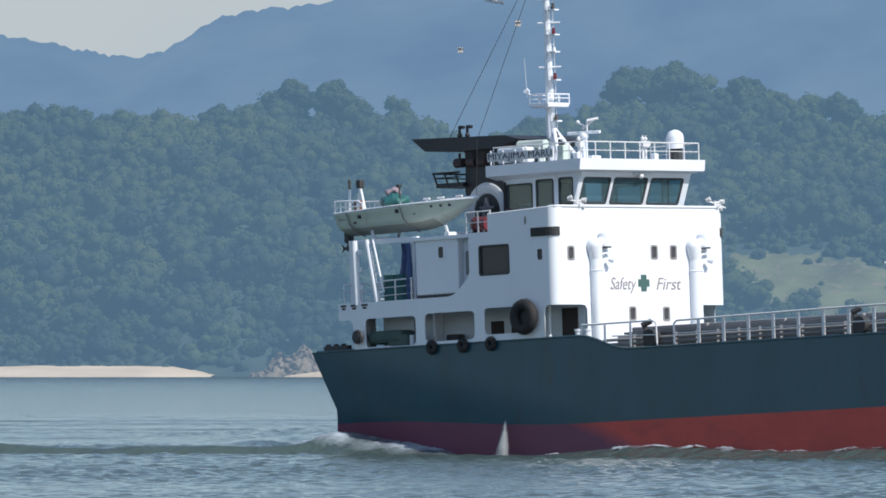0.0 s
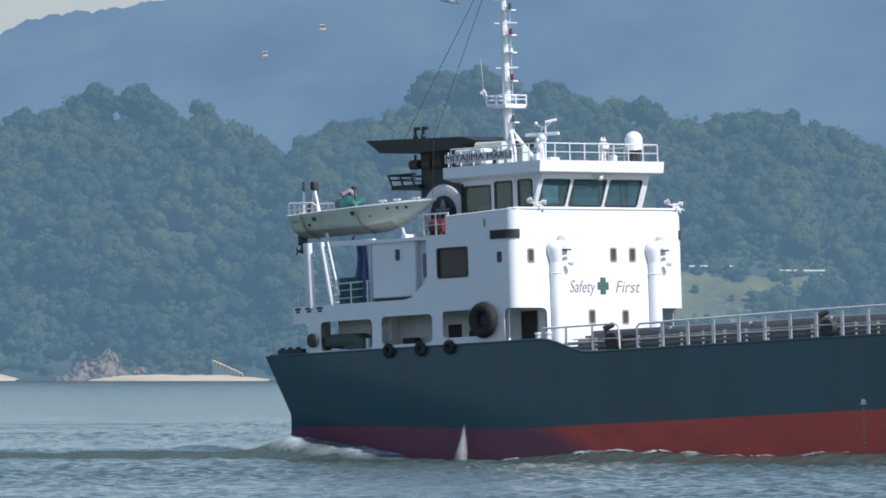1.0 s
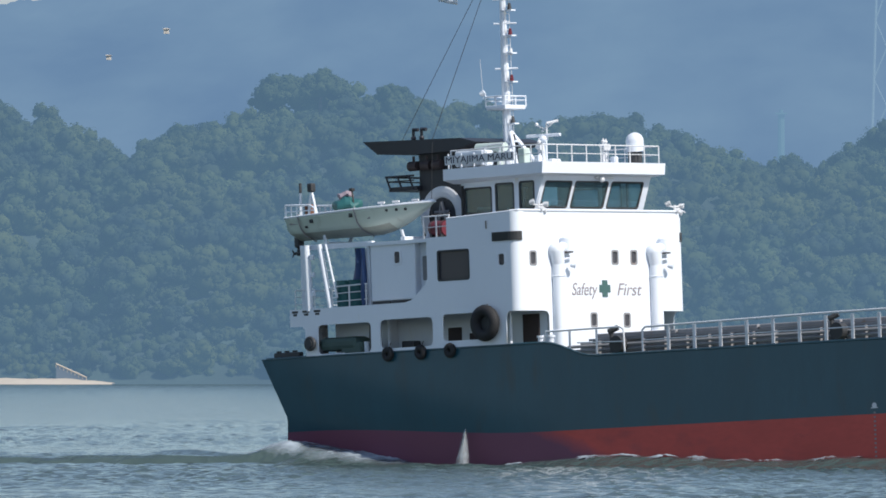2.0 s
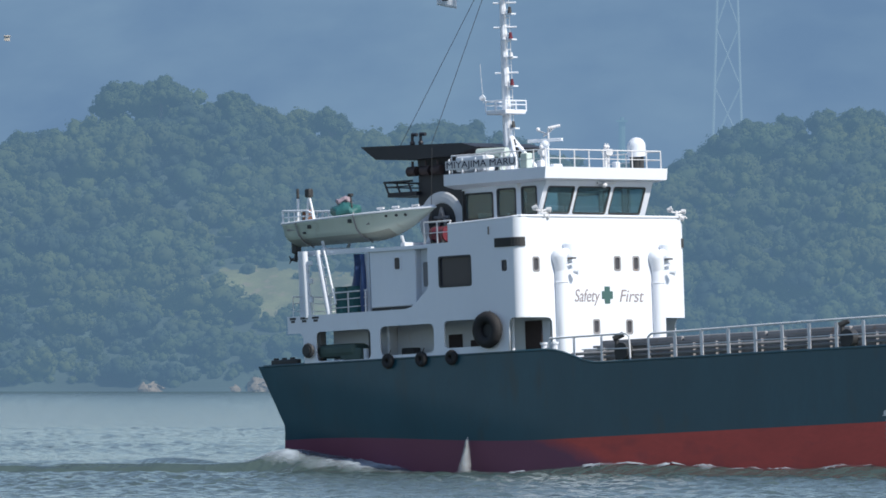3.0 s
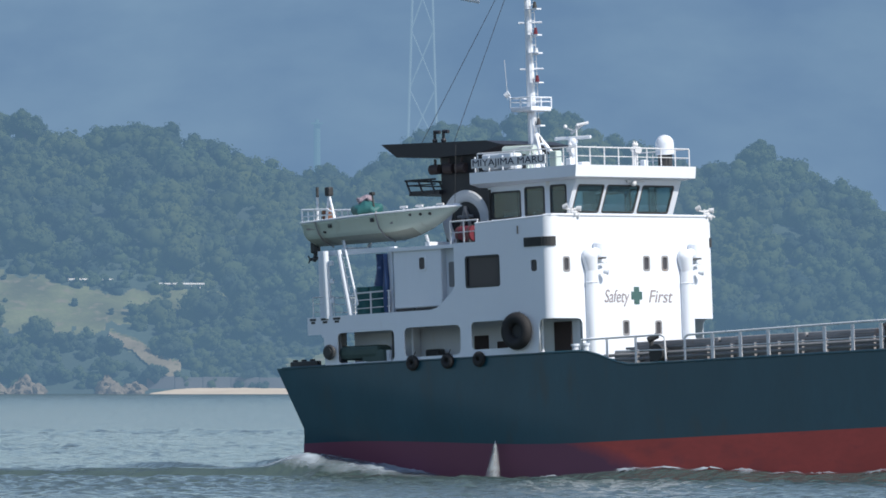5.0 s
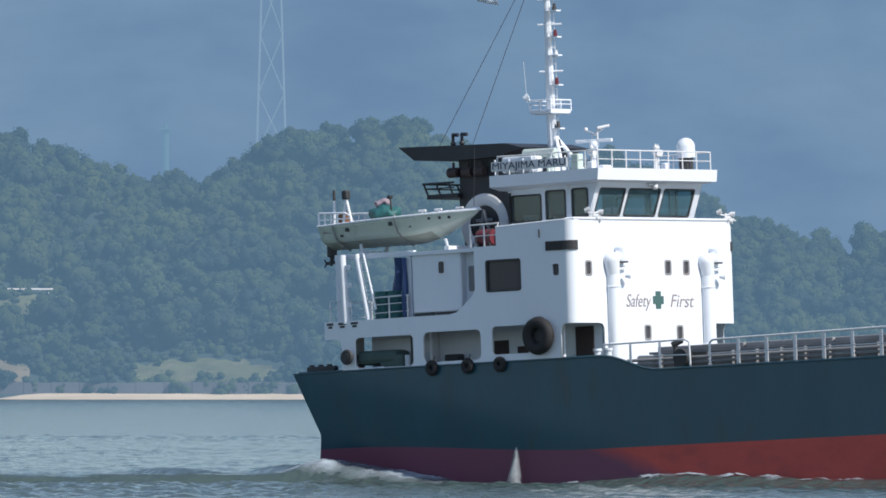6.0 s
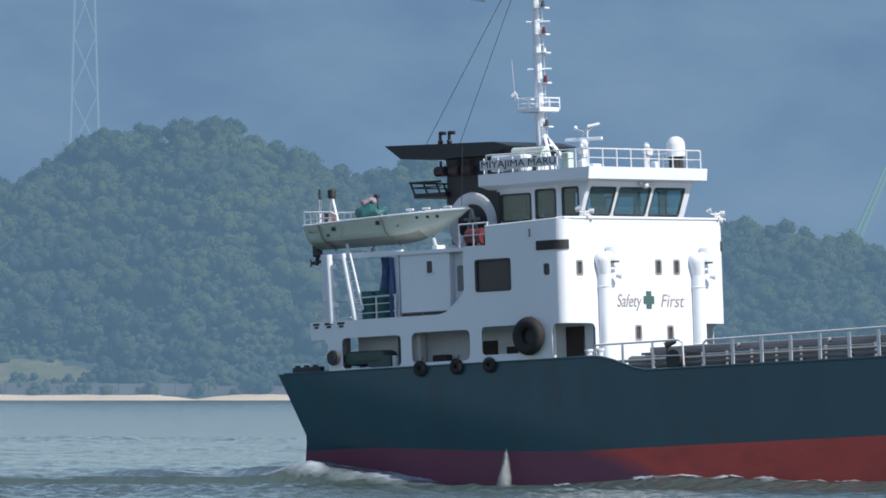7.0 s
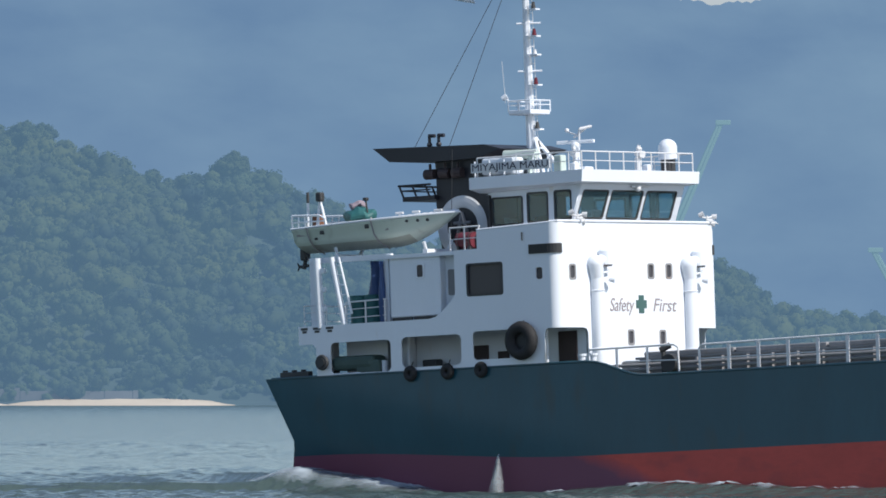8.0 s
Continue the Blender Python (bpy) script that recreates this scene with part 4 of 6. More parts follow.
    for k in range(6):
        bm = bmesh.new()
        tube(bm, (0.15 + 0.78 * k, -4.13, -0.2), (0.15 + 0.78 * k, -4.13, 0.5), 0.035)
        part("board_bracket", bm, M_WHITE, nb)
    bm = bmesh.new()
    box(bm, 0.4, 2.1, -4.0, -3.2, -0.1, 0.6, 0.08)
    part("roof_chest", bm, M_WHITE, ship, "white chest behind the name board").matrix_basis = slope
    bm = bmesh.new()
    tube(bm, (11.3, -3.1, 9.05), (13.0, -3.1, 9.02), 0.2, n=16)
    for x in (11.6, 12.7):
        box(bm, x - 0.05, x + 0.05, -3.3, -2.9, 8.15, 8.9)
    part("raft_canister", bm, M_RAFT, ship, "pale green canister on the wheelhouse roof")
    bm = bmesh.new()
    box(bm, 14.55, 14.95, -4.0, -3.6, 8.15, 8.85, 0.05)
    part("compass_box", bm, M_RAFT, ship, "pale green box on the wheelhouse roof")
    bm = bmesh.new()
    sweep(bm, [(10.4, -3.9, 8.95), (12.2, -3.9, 8.95), (12.9, -3.9, 9.1), (13.6, -3.9, 9.1)], 0.035)
    for x in (10.4, 11.3, 12.2, 13.6):
        tube(bm, (x, -3.9, 8.12), (x, -3.9, 8.97), 0.03)
    part("aft_roof_rail", bm, M_RAIL, ship, "light grey rail behind the name board")


build_wheelhouse()


def build_roof_gear():
    # scanner radar
    bm = bmesh.new()
    tube(bm, (14.1, -1.4, 8.17), (14.1, -1.4, 9.35), 0.16, 0.1, n=10)
    ball(bm, (14.1, -1.4, 9.4), 0.22, 1, 1, 0.8)
    tube(bm, (14.25, -1.4, 8.17), (14.25, -1.4, 9.5), 0.05)
    box(bm, 14.2, 14.5, -1.3, -0.7, 8.17, 8.5, 0.06)
    ra = part("radar_pedestal", bm, M_WHITE, ship, "white radar pedestal")
    ra.location = (-0.3, 0, -0.06)
    bm = bmesh.new()
    box(bm, -0.88, 0.88, -0.08, 0.08, -0.07, 0.07, 0.03)
    sc = part("radar_scanner", bm, M_WHITE, ra, "white radar bar")
    sc.location = (14.1, -1.4, 9.56)
    sc.rotation_euler = (0, 0, radians(12))
    bm = bmesh.new()
    tube(bm, (14.25, -1.4, 9.4), (14.25, -1.4, 10.1), 0.04)
    tube(bm, (13.95, -1.4, 9.75), (14.5, -1.2, 10.15), 0.05)
    tube(bm, (13.3, -1.0, 10.05), (14.25, -1.4, 9.8), 0.035)
    tube(bm, (14.35, -1.5, 10.1), (14.7, -1.1, 10.2), 0.06)
    ball(bm, (13.3, -1.0, 10.1), 0.09)
    part("anemometer", bm, M_RAIL, ship, "grey wind vane and cups").location = (-0.25, 0, -0.06)
    # dome
    bm = bmesh.new()
    tube(bm, (15.38, 3.0, 8.72), (15.38, 3.0, 9.22), 0.41, n=24)
    ball(bm, (15.38, 3.0, 9.22), 0.41, 1, 1, 0.95, 14)
    dm = part("satellite_dome", bm, M_WHITE, ship, "white satellite dome", smooth=True)
    m = dm.modifiers.new("split", "EDGE_SPLIT")
    bm = bmesh.new()
    tube(bm, (15.38, 3.0, 8.1), (15.38, 3.0, 8.72), 0.32, n=16)
    part("pedestal", bm, M_DIM, dm, "dark dome pedestal")
    # searchlights and lockers behind the rail
    for x, y in ((15.6, 0.6), (14.6, -2.6), (15.4, 1.0)):
        bm = bmesh.new()
        tube(bm, (x, y, 8.17), (x, y, 9.0), 0.06)
        tube(bm, (x - 0.12, y, 8.95), (x + 0.18, y, 8.9), 0.12, 0.15, n=14)
        ball(bm, (x, y, 9.15), 0.09)
        tube(bm, (x, y, 8.9), (x, y, 9.3), 0.035)
        part("searchlight", bm, M_RAIL, ship, "grey searchlight on a post")
    for x, y, w in ((14.9, -3.0, 0.15), (15.0, 2.0, 0.14)):
        bm = bmesh.new()
        box(bm, x - w, x + w, y - w, y + w, 8.17, 8.52, 0.05)
        part("roof_locker", bm, M_WHITE, ship, "small white roof locker")
    # mast
    bm = bmesh.new()
    tube(bm, (10.42, 0, 8.1), (10.34, 0, 11.0), 0.26, 0.2, n=14)
    tube(bm, (10.34, 0, 11.0), (10.3, 0, 18.6), 0.2, 0.11, n=12)
    mast = part("mast", bm, M_WHITE, ship, "tall white signal mast")
    for sgn in (-1, 1):
        bm = bmesh.new()
        tube(bm, (11.6, sgn * 0.8, 8.17), (10.55, 0, 9.9), 0.09)
        part("mast_stay", bm, M_WHITE, mast)
    bm = bmesh.new()
    box(bm, 9.72, 10.9, -0.7, 0.7, 10.88, 11.08, 0.05)
    part("crosstree", bm, M_WHITE, mast, "white mast platform")
    bm = bmesh.new()
    loop = [(9.72, -0.7, 11.48), (10.9, -0.7, 11.48), (10.9, 0.7, 11.48), (9.72, 0.7, 11.48), (9.72, -0.7, 11.48)]
    sweep(bm, loop, 0.03)
    sweep(bm, [(x, y, 11.3) for x, y, z in loop], 0.02)
    for x, y, z in loop[:4] + [(10.3, -0.7, 0), (10.3, 0.7, 0), (10.9, 0, 0), (9.72, 0, 0)]:
        tube(bm, (x, y, 11.0), (x, y, 11.5), 0.03)
    part("platform_rail", bm, M_WHITE, mast)
    bm = bmesh.new()
    tube(bm, (9.6, -0.72, 11.4), (9.5, -0.75, 13.2), 0.01)
    part("whip_antenna", bm, M_RAIL, mast)
    bm = bmesh.new()
    tube(bm, (9.72, -0.6, 11.45), (9.55, -0.7, 11.66), 0.04)
    tube(bm, (9.45, -0.75, 11.6), (9.62, -0.65, 11.72), 0.1, 0.13, n=12)
    part("platform_lamp", bm, M_WHITE, mast, "small white lamp on the platform rail")
    for k, z in enumerate((9.4, 10.2, 12.1, 13.4, 14.2, 15.35, 16.3, 17.2)):
        bm = bmesh.new()
        box(bm, 10.35, 10.95, -0.16, 0.16, z, z + 0.06)
        part("lamp_bracket", bm, M_WHITE, mast)
    for z in (12.75, 14.8, 15.9):
        bm = bmesh.new()
        tube(bm, (10.0, -0.3, z), (10.85, 0.3, z), 0.04)
        part("signal_yard", bm, M_WHITE, mast)
    for k, z in enumerate((9.5, 10.3, 12.2, 13.4, 14.3, 15.45, 16.4)):
        bm = bmesh.new()
        tube(bm, (10.72, 0, z - 0.04), (10.72, 0, z + 0.26), 0.11, 0.06, n=12)
        part("signal_lamp", bm, M_LAMP if k in (2, 4) else M_RAIL if k == 3 else M_DIM, mast, "mast signal lamp")
    bm = bmesh.new()
    for k in range(26):
        tube(bm, (10.62 - 0.004 * k, -0.16, 8.4 + 0.36 * k), (10.62 - 0.004 * k, 0.16, 8.4 + 0.36 * k), 0.014, n=5)
    for y in (-0.16, 0.16):
        tube(bm, (10.62, y, 8.3), (10.52, y, 17.6), 0.016, n=5)
    part("ladder", bm, M_RAIL, mast)
    # stays down to the funnel top and a flag on its halyard
    for p, q in (((10.3, 0, 18.4), (5.0, -1.3, 9.7)), ((10.3, 0, 18.4), (7.0, -1.4, 9.7)), ((8.0, -2.5, 9.5), (7.75, -2.5, 5.2))):
        bm = bmesh.new()
        tube(bm, p, q, 0.014, n=5)
        part("stay_wire", bm, M_DIM, ship, "dark wire stay")
    bm = bmesh.new()
    n = 9
    g = [[bm.verts.new((6.55 + 1.15 * i / (n - 1), -0.2 + 0.07 * math.sin(i * 1.1), 16.05 + 0.62 * j / 4 - 0.03 * i)) for j in range(5)] for i in range(n)]
    for i in range(n - 1):
        for j in range(4):
            bm.faces.new((g[i][j], g[i + 1][j], g[i + 1][j + 1], g[i][j + 1]))
    fl = part("signal_flag", bm, M_WHITE, ship, "white flag with a dark mark", smooth=True)
    fl.modifiers.new("cloth", "SOLIDIFY").thickness = 0.01
    bm = bmesh.new()
    box(bm, 6.95, 7.3, -0.29, -0.27, 16.2, 16.42)
    part("flag_mark", bm, M_NAME, fl)


build_roof_gear()


def build_funnel():
    bm = bmesh.new()
    prof = [(6.75, 5.0), (6.65, 7.2), (6.5, 9.3), (9.3, 9.3), (9.6, 7.3), (9.7, 5.0)]
    a = [bm.verts.new((x, -2.0, z)) for x, z in prof]
    b = [bm.verts.new((x, 2.0, z)) for x, z in prof]
    bm.faces.new(a), bm.faces.new(b[::-1])
    for k in range(6):
        bm.faces.new((a[k], b[k], b[(k + 1) % 6], a[(k + 1) % 6]))
    bmesh.ops.bevel(bm, geom=list(bm.edges), offset=0.25, segments=3, affect="EDGES", profile=0.5)
    fu = part("funnel", bm, M_BLACK, ship, "black funnel with a winged top")
    bm = bmesh.new()
    wing = [(3.56, 9.76), (4.45, 9.14), (6.2, 9.02), (9.2, 9.06), (10.5, 9.4), (9.6, 9.62)]
    a = [bm.verts.new((x, -2.35, z)) for x, z in wing]
    b = [bm.verts.new((x, 2.35, z)) for x, z in wing]
    bm.faces.new(a), bm.faces.new(b[::-1])
    for k in range(6):
        bm.faces.new((a[k], b[k], b[(k + 1) % 6], a[(k + 1) % 6]))
    part("funnel_wing", bm, M_BLACK, fu, "black sloped wing plate over the funnel")
    for x in (6.4, 6.9):
        bm = bmesh.new()
        tube(bm, (x, -2.0, 9.6), (x, -2.0, 10.2), 0.07, n=12)
        ball(bm, (x, -2.0, 9.78), 0.12)
        tube(bm, (x - 0.02, -2.0, 10.17), (x + 0.3, -2.0, 10.15), 0.08, n=12)
        part("exhaust_pipe", bm, M_BLACK, fu, "short black exhaust pipe")
    # gallery
    bm = bmesh.new()
    box(bm, 5.06, 6.8, -2.3, 2.3, 7.4, 7.6)
    sweep(bm, [(6.6, -2.3, 8.08), (4.85, -2.3, 8.08), (4.85, 2.3, 8.08), (6.6, 2.3, 8.08)], 0.045)
    sweep(bm, [(6.6, -2.3, 7.86), (4.95, -2.3, 7.86), (4.95, 2.3, 7.86), (6.6, 2.3, 7.86)], 0.03)
    for x, y in ((4.9, -2.3), (5.6, -2.3), (6.3, -2.3), (4.9, 0), (4.9, 2.3), (5.6, 2.3)):
        tube(bm, (x + 0.25, y, 7.5), (x, y, 8.08), 0.045)
    part("gallery", bm, M_BLACK, fu, "black funnel gallery with rail")
    bm = bmesh.new()
    for x in (6.5, 7.3, 8.0):
        tube(bm, (x - 0.25, -2.15, 8.5), (x + 0.25, -2.15, 8.5), 0.22, n=14)
        tube(bm, (x, -2.15, 8.5), (x, -2.15, 8.95), 0.06)
    part("funnel_light", bm, M_SOOT_SHADE, fu, "sooty brown round fittings")
    # ring mark on the funnel side
    for sgn in (-1, 1):
        bm = bmesh.new()
        ring(bm, (8.05, sgn * 2.02, 6.18), (0, 1, 0), 1.08, 0.26, n=48, k=8, squash=0.25)
        part("funnel_ring", bm, M_RAIL, fu, "pale grey ring mark")
        bm = bmesh.new()
        tube(bm, (8.05, sgn * 2.03, 6.8), (7.7, sgn * 2.03, 5.55), 0.08)
        tube(bm, (8.05, sgn * 2.03, 6.8), (8.4, sgn * 2.03, 5.55), 0.08)
        tube(bm, (7.6, sgn * 2.03, 6.35), (8.5, sgn * 2.03, 6.35), 0.07)
        part("funnel_emblem", bm, M_GREY, fu)


build_funnel()


def build_boat_frame():
    # portal that carries the boat over the quarter
    for sgn in (-1, 1):
        y = sgn * 5.2
        bm = bmesh.new()
        box(bm, 2.2, 6.65, y - 0.1, y + 0.1, 4.85, 5.08)
        box(bm, 2.2, 2.6, y - 0.08, y + 0.08, 2.0, 4.9)
        box(bm, 6.25, 6.5, y - 0.1, y + 0.1, 2.0, 4.9)
        part("boat_portal", bm, M_WHITE, ship, "white portal frame under the boat")
        bm = bmesh.new()
        tube(bm, (2.95, sgn * 5.55, 2.05), (2.84, sgn * 5.55, 5.05), 0.17, n=14)
        tube(bm, (4.22, sgn * 5.52, 2.05), (3.62, sgn * 5.52, 5.05), 0.13, n=14)
        tube(bm, (4.62, sgn * 5.52, 2.6), (4.0, sgn * 5.52, 5.05), 0.05)
        for k in range(6):
            tube(bm, (4.18 - 0.1 * k, sgn * 5.52, 2.6 + 0.42 * k), (4.6 - 0.105 * k, sgn * 5.52, 2.6 + 0.42 * k), 0.03)
        for z in (2.75, 3.6, 4.4):
            box(bm, 3.02, 3.25, sgn * 5.52 - 0.06, sgn * 5.52 + 0.06, z, z + 0.22, 0.02)
        part("davit_leg", bm, M_WHITE, ship, "inclined white davit legs with ladder")
    for x in (3.4, 8.2):
        bm = bmesh.new()
        box(bm, x - 0.12, x + 0.12, -4.9, -3.1, 5.0, 5.2)
        tube(bm, (x, -4.8, 5.1), (x, -4.95, 5.5), 0.07)
        tube(bm, (x, -3.3, 5.1), (x, -3.0, 5.6), 0.08)
        part("boat_cradle", bm, M_WHITE, ship, "white cradle arm")


build_boat_frame()


def build_hold():
    bm = bmesh.new()
    box(bm, 19.0, 53, -4.35, 4.35, -0.82, -0.02)
    co = part("hatch_coaming", bm, M_GREY, ship, "grey hatch coaming with stays")
    bm = bmesh.new()
    box(bm, 18.9, 53.1, -4.5, 4.5, -0.02, 0.08)
    part("coaming_rim", bm, M_GREY, co)
    me = None
    for k in range(26):
        if me is None:
            bm = bmesh.new()
            box(bm, -0.05, 0.05, -4.68, -4.35, -0.8, -0.03)
            st = part("coaming_stay", bm, M_GREY, co)
            me = st.data
        else:
            st = new("coaming_stay", me)
            st.parent = co
        st.location = (19.6 + 1.3 * k, 0, 0)
    for k in range(7):
        bm = bmesh.new()
        x = 19.2 + 4.8 * k
        box(bm, x, x + 4.7, -4.3, 4.3, 0.08, 0.3, 0.05)
        part("hatch_cover", bm, M_GREY, ship, "weathered grey hatch cover panel")
    # pipes and fittings in the side passage
    bm = bmesh.new()
    for z, y in ((-0.45, -4.85), (-0.25, -4.9)):
        tube(bm, (18.0, y, z), (52, y, z), 0.07)
    part("deck_pipe", bm, M_GREY, ship, "grey deck pipes beside the hatch")
    for x in (20.9, 33.8):
        bm = bmesh.new()
        tube(bm, (x, -5.2, -0.8), (x, -5.2, 0.35), 0.1, n=10)
        tube(bm, (x - 0.1, -5.3, 0.3), (x + 0.3, -5.1, 0.5), 0.13, n=10)
        tube(bm, (x + 0.3, -5.3, -0.25), (x + 0.3, -4.9, -0.25), 0.38, n=20)
        part("hose_reel", bm, M_DIM, ship, "dark hose reel on a post")
    bm = bmesh.new()
    box(bm, 17.0, 18.6, -3.0, 3.0, -0.8, 0.0, 0.08)
    part("hatch_winch", bm, M_GREY, ship, "grey hatch winch before the house")
    for y in (-4.9, 4.9):
        bm = bmesh.new()
        for dx in (0, 0.6):
            tube(bm, (16.4 + dx, y, -0.8), (16.4 + dx, y, 0.3), 0.14, n=12)
            tube(bm, (16.4 + dx, y, 0.25), (16.4 + dx, y, 0.35), 0.19, n=12)
        part("mooring_bitt", bm, M_WHITE, ship, "pair of white bollards")
    # draft marks
    me = None
    for k in range(11):
        z = -3.95 - 0.19 * k
        if me is None:
            bm = bmesh.new()
            box(bm, 0, 0.11, -0.01, 0, 0, 0.08)
            d = part("draft_mark", bm, M_GREY, ship, "white draft mark bars")
            me = d.data
        else:
            d = new("draft_mark", me)
            d.parent = ship
        d.location = (36.4, -half_breadth(36.4, z) - 0.003, z)
    bm = bmesh.new()
    box(bm, 36.25, 36.65, -BEAM - 0.014, -BEAM - 0.003, -3.72, -3.68)
    tube(bm, (36.45, -BEAM - 0.014, -3.6), (36.45, -BEAM - 0.003, -3.6), 0.13, n=16)
    part("load_mark", bm, M_RAIL, ship, "white load line mark")
    # forecastle
    bm = bmesh.new()
    xs = [57.5, 60, 62, 64, 66, 67.5]
    lv = [bm.verts.new((x, -half_breadth(x, 1.0) + 0.03, 0.9)) for x in xs]
    rv = [bm.verts.new((x, half_breadth(x, 1.0) - 0.03, 0.9)) for x in xs]
    for i in range(len(xs) - 1):
        bm.faces.new((lv[i], lv[i + 1], rv[i + 1], rv[i]))
    part("forecastle_deck", bm, M_DECK, ship)


build_hold()

# stern name bars, unreadable
for i, (x0, w) in enumerate(((1.95, 0.42), (2.6, 0.5), (3.3, 0.48))):
    for a, b, z in ((0, 0.85, 2.0), (0.18, 0.7, 1.87)):
        bm = bmesh.new()
        box(bm, x0 + a * w, x0 + b * w, -BEAM - 0.05, -BEAM - 0.036, z, z + 0.1)
        part("lettering_bar", bm, M_DIM, ship, "dark unreadable lettering")



# ---- the boat on the quarter ----
def build_boat():
    boat = tagged(new("motor_boat"), "pale green open motor boat lashed on the cradle beside the funnel", "boat")
    L, W = 8.3, 1.25
    n = 22
    bm = bmesh.new()
    rows = []
    for i in range(n + 1):
        u = i / n
        x = L * u
        w = W * (0.86 + 0.14 * smooth01(u * 3)) * (1 - max(0, (u - 0.45) / 0.55) ** 1.9) + 0.02
        sheer = 1.06 + 0.29 * u ** 1.1
        keel = 0.04 + 1.28 * max(0, (u - 0.58) / 0.42) ** 1.8
        row = []
        for (a, b) in ((-1.0, 1.0), (-0.99, 0.9), (-0.93, 0.86), (-0.84, 0.5), (-0.66, 0.3), (0, 0), (0.66, 0.3), (0.84, 0.5), (0.93, 0.86), (0.99, 0.9), (1.0, 1.0)):
            row.append(bm.verts.new((x, a * w, keel + (sheer - keel) * b)))
        rows.append(row)
    for a, b in zip(rows, rows[1:]):
        for k in range(10):
            bm.faces.new((a[k], b[k], b[k + 1], a[k + 1]))
    bm.faces.new(rows[0])
    ob = part("hull", bm, M_BOAT, boat, "pale green gelcoat hull", smooth=True)
    ob.data.materials.append(M_BOATLOW)
    for f in ob.data.polygons:
        if f.center.z < 0.36 and f.center.x < 6.6:
            f.material_index = 1
    ob.modifiers.new("skin", "SOLIDIFY").thickness = 0.05
    bm = bmesh.new()
    for sgn in (-1, 1):
        sweep(bm, [(L * i / n, sgn * (W * (0.86 + 0.14 * smooth01(i / n * 3)) * (1 - max(0, (i / n - 0.45) / 0.55) ** 1.9) + 0.05),
                   1.08 + 0.29 * (i / n) ** 1.1) for i in range(n + 1)], 0.045, 6)
    part("gunwale", bm, M_WHITE, boat, "white rubbing strake")
    bm = bmesh.new()
    for i in range(n):
        u0, u1 = i / n, (i + 1) / n
        if u0 < 0.55:
            continue
        w0, w1 = (W * (1 - max(0, (u - 0.45) / 0.55) ** 1.9) for u in (u0, u1))
        z0, z1 = (1.08 + 0.29 * u ** 1.1 for u in (u0, u1))
        v = [bm.verts.new(p) for p in ((L * u0, -w0, z0), (L * u1, -w1, z1), (L * u1, 0, z1 + 0.1), (L * u0, 0, z0 + 0.14), (L * u1, w1, z1), (L * u0, w0, z0))]
        bm.faces.new((v[0], v[1], v[2], v[3])), bm.faces.new((v[3], v[2], v[4], v[5]))
    part("foredeck", bm, M_WHITE, boat, "white foredeck")
    bm = bmesh.new()
    box(bm, 0.2, 5.2, -1.0, 1.0, 0.75, 0.85)
    part("cockpit_floor", bm, M_GREY, boat)
    # console under a bunched teal cover
    bm = bmesh.new()
    ball(bm, (2.95, 0, 1.48), 0.74, 1.0, 0.9, 0.55, 12)
    for v in bm.verts:
        v.co += Vector((0.06 * math.sin(v.co.y * 9), 0.05 * math.sin(v.co.x * 8), 0.07 * math.sin(v.co.x * 7 + v.co.y * 6)))
    part("console_cover", bm, M_TEAL, boat, "bunched teal cover over the console")
    bm = bmesh.new()
    ball(bm, (2.8, 0, 1.95), 0.38, 1.0, 0.9, 0.5, 10)
    for v in bm.verts:
        v.co += Vector((0.05 * math.sin(v.co.y * 11), 0.04 * math.sin(v.co.x * 13), 0.06 * math.sin(v.co.x * 9 + v.co.y * 7)))
    part("cushion", bm, M_BUNDLE, boat, "faded pink bundle on the cover")
    bm = bmesh.new()
    tube(bm, (3.5, -0.2, 1.5), (3.42, -0.2, 2.2), 0.04)
    box(bm, 3.32, 3.52, -0.3, -0.1, 2.12, 2.26, 0.03)
    part("spotlight", bm, M_DIM, boat, "small dark spotlight")
    bm = bmesh.new()
    tube(bm, (0.45, -0.5, 1.0), (0.5, -0.5, 2.2), 0.06)
    tube(bm, (0.85, -0.4, 1.0), (1.08, -0.4, 2.25), 0.06)
    tube(bm, (1.42, -0.4, 1.0), (1.1, -0.4, 2.25), 0.06)
    for y in (-0.95, 0.95):
        sweep(bm, [(-0.05, y, 1.0), (-0.05, y, 1.66), (1.45, y, 1.6), (1.75, y, 1.45), (1.8, y, 1.1)], 0.045)
        sweep(bm, [(-0.05, y, 1.36), (1.7, y, 1.36)], 0.03)
        for x in (0.3, 0.65, 1.0, 1.4):
            tube(bm, (x, y, 1.0), (x, y, 1.63), 0.035)
    sweep(bm, [(-0.05, -0.95, 1.66), (-0.05, 0.95, 1.66)], 0.045)
    part("stern_frame", bm, M_WHITE, boat, "white stern rail and posts")
    bm = bmesh.new()
    tube(bm, (0.5, -0.5, 2.2), (0.5, -0.5, 2.65), 0.065)
    part("light_head", bm, M_DIM, boat, "dark lamp head")
    bm = bmesh.new()
    box(bm, 0.94, 1.24, -0.55, -0.25, 2.22, 2.62, 0.06)
    part("light_head", bm, M_DIM, boat, "dark lamp head")
    bm = bmesh.new()
    box(bm, 0.6, 0.85, -0.4, 0.2, 1.0, 1.7, 0.06)
    part("engine_box", bm, M_RUST, boat, "rusty engine box")
    bm = bmesh.new()
    box(bm, -0.32, 0.0, -0.2, 0.2, -0.25, 0.3, 0.08)
    tube(bm, (-0.25, 0, -0.6), (-0.15, 0, -0.2), 0.09)
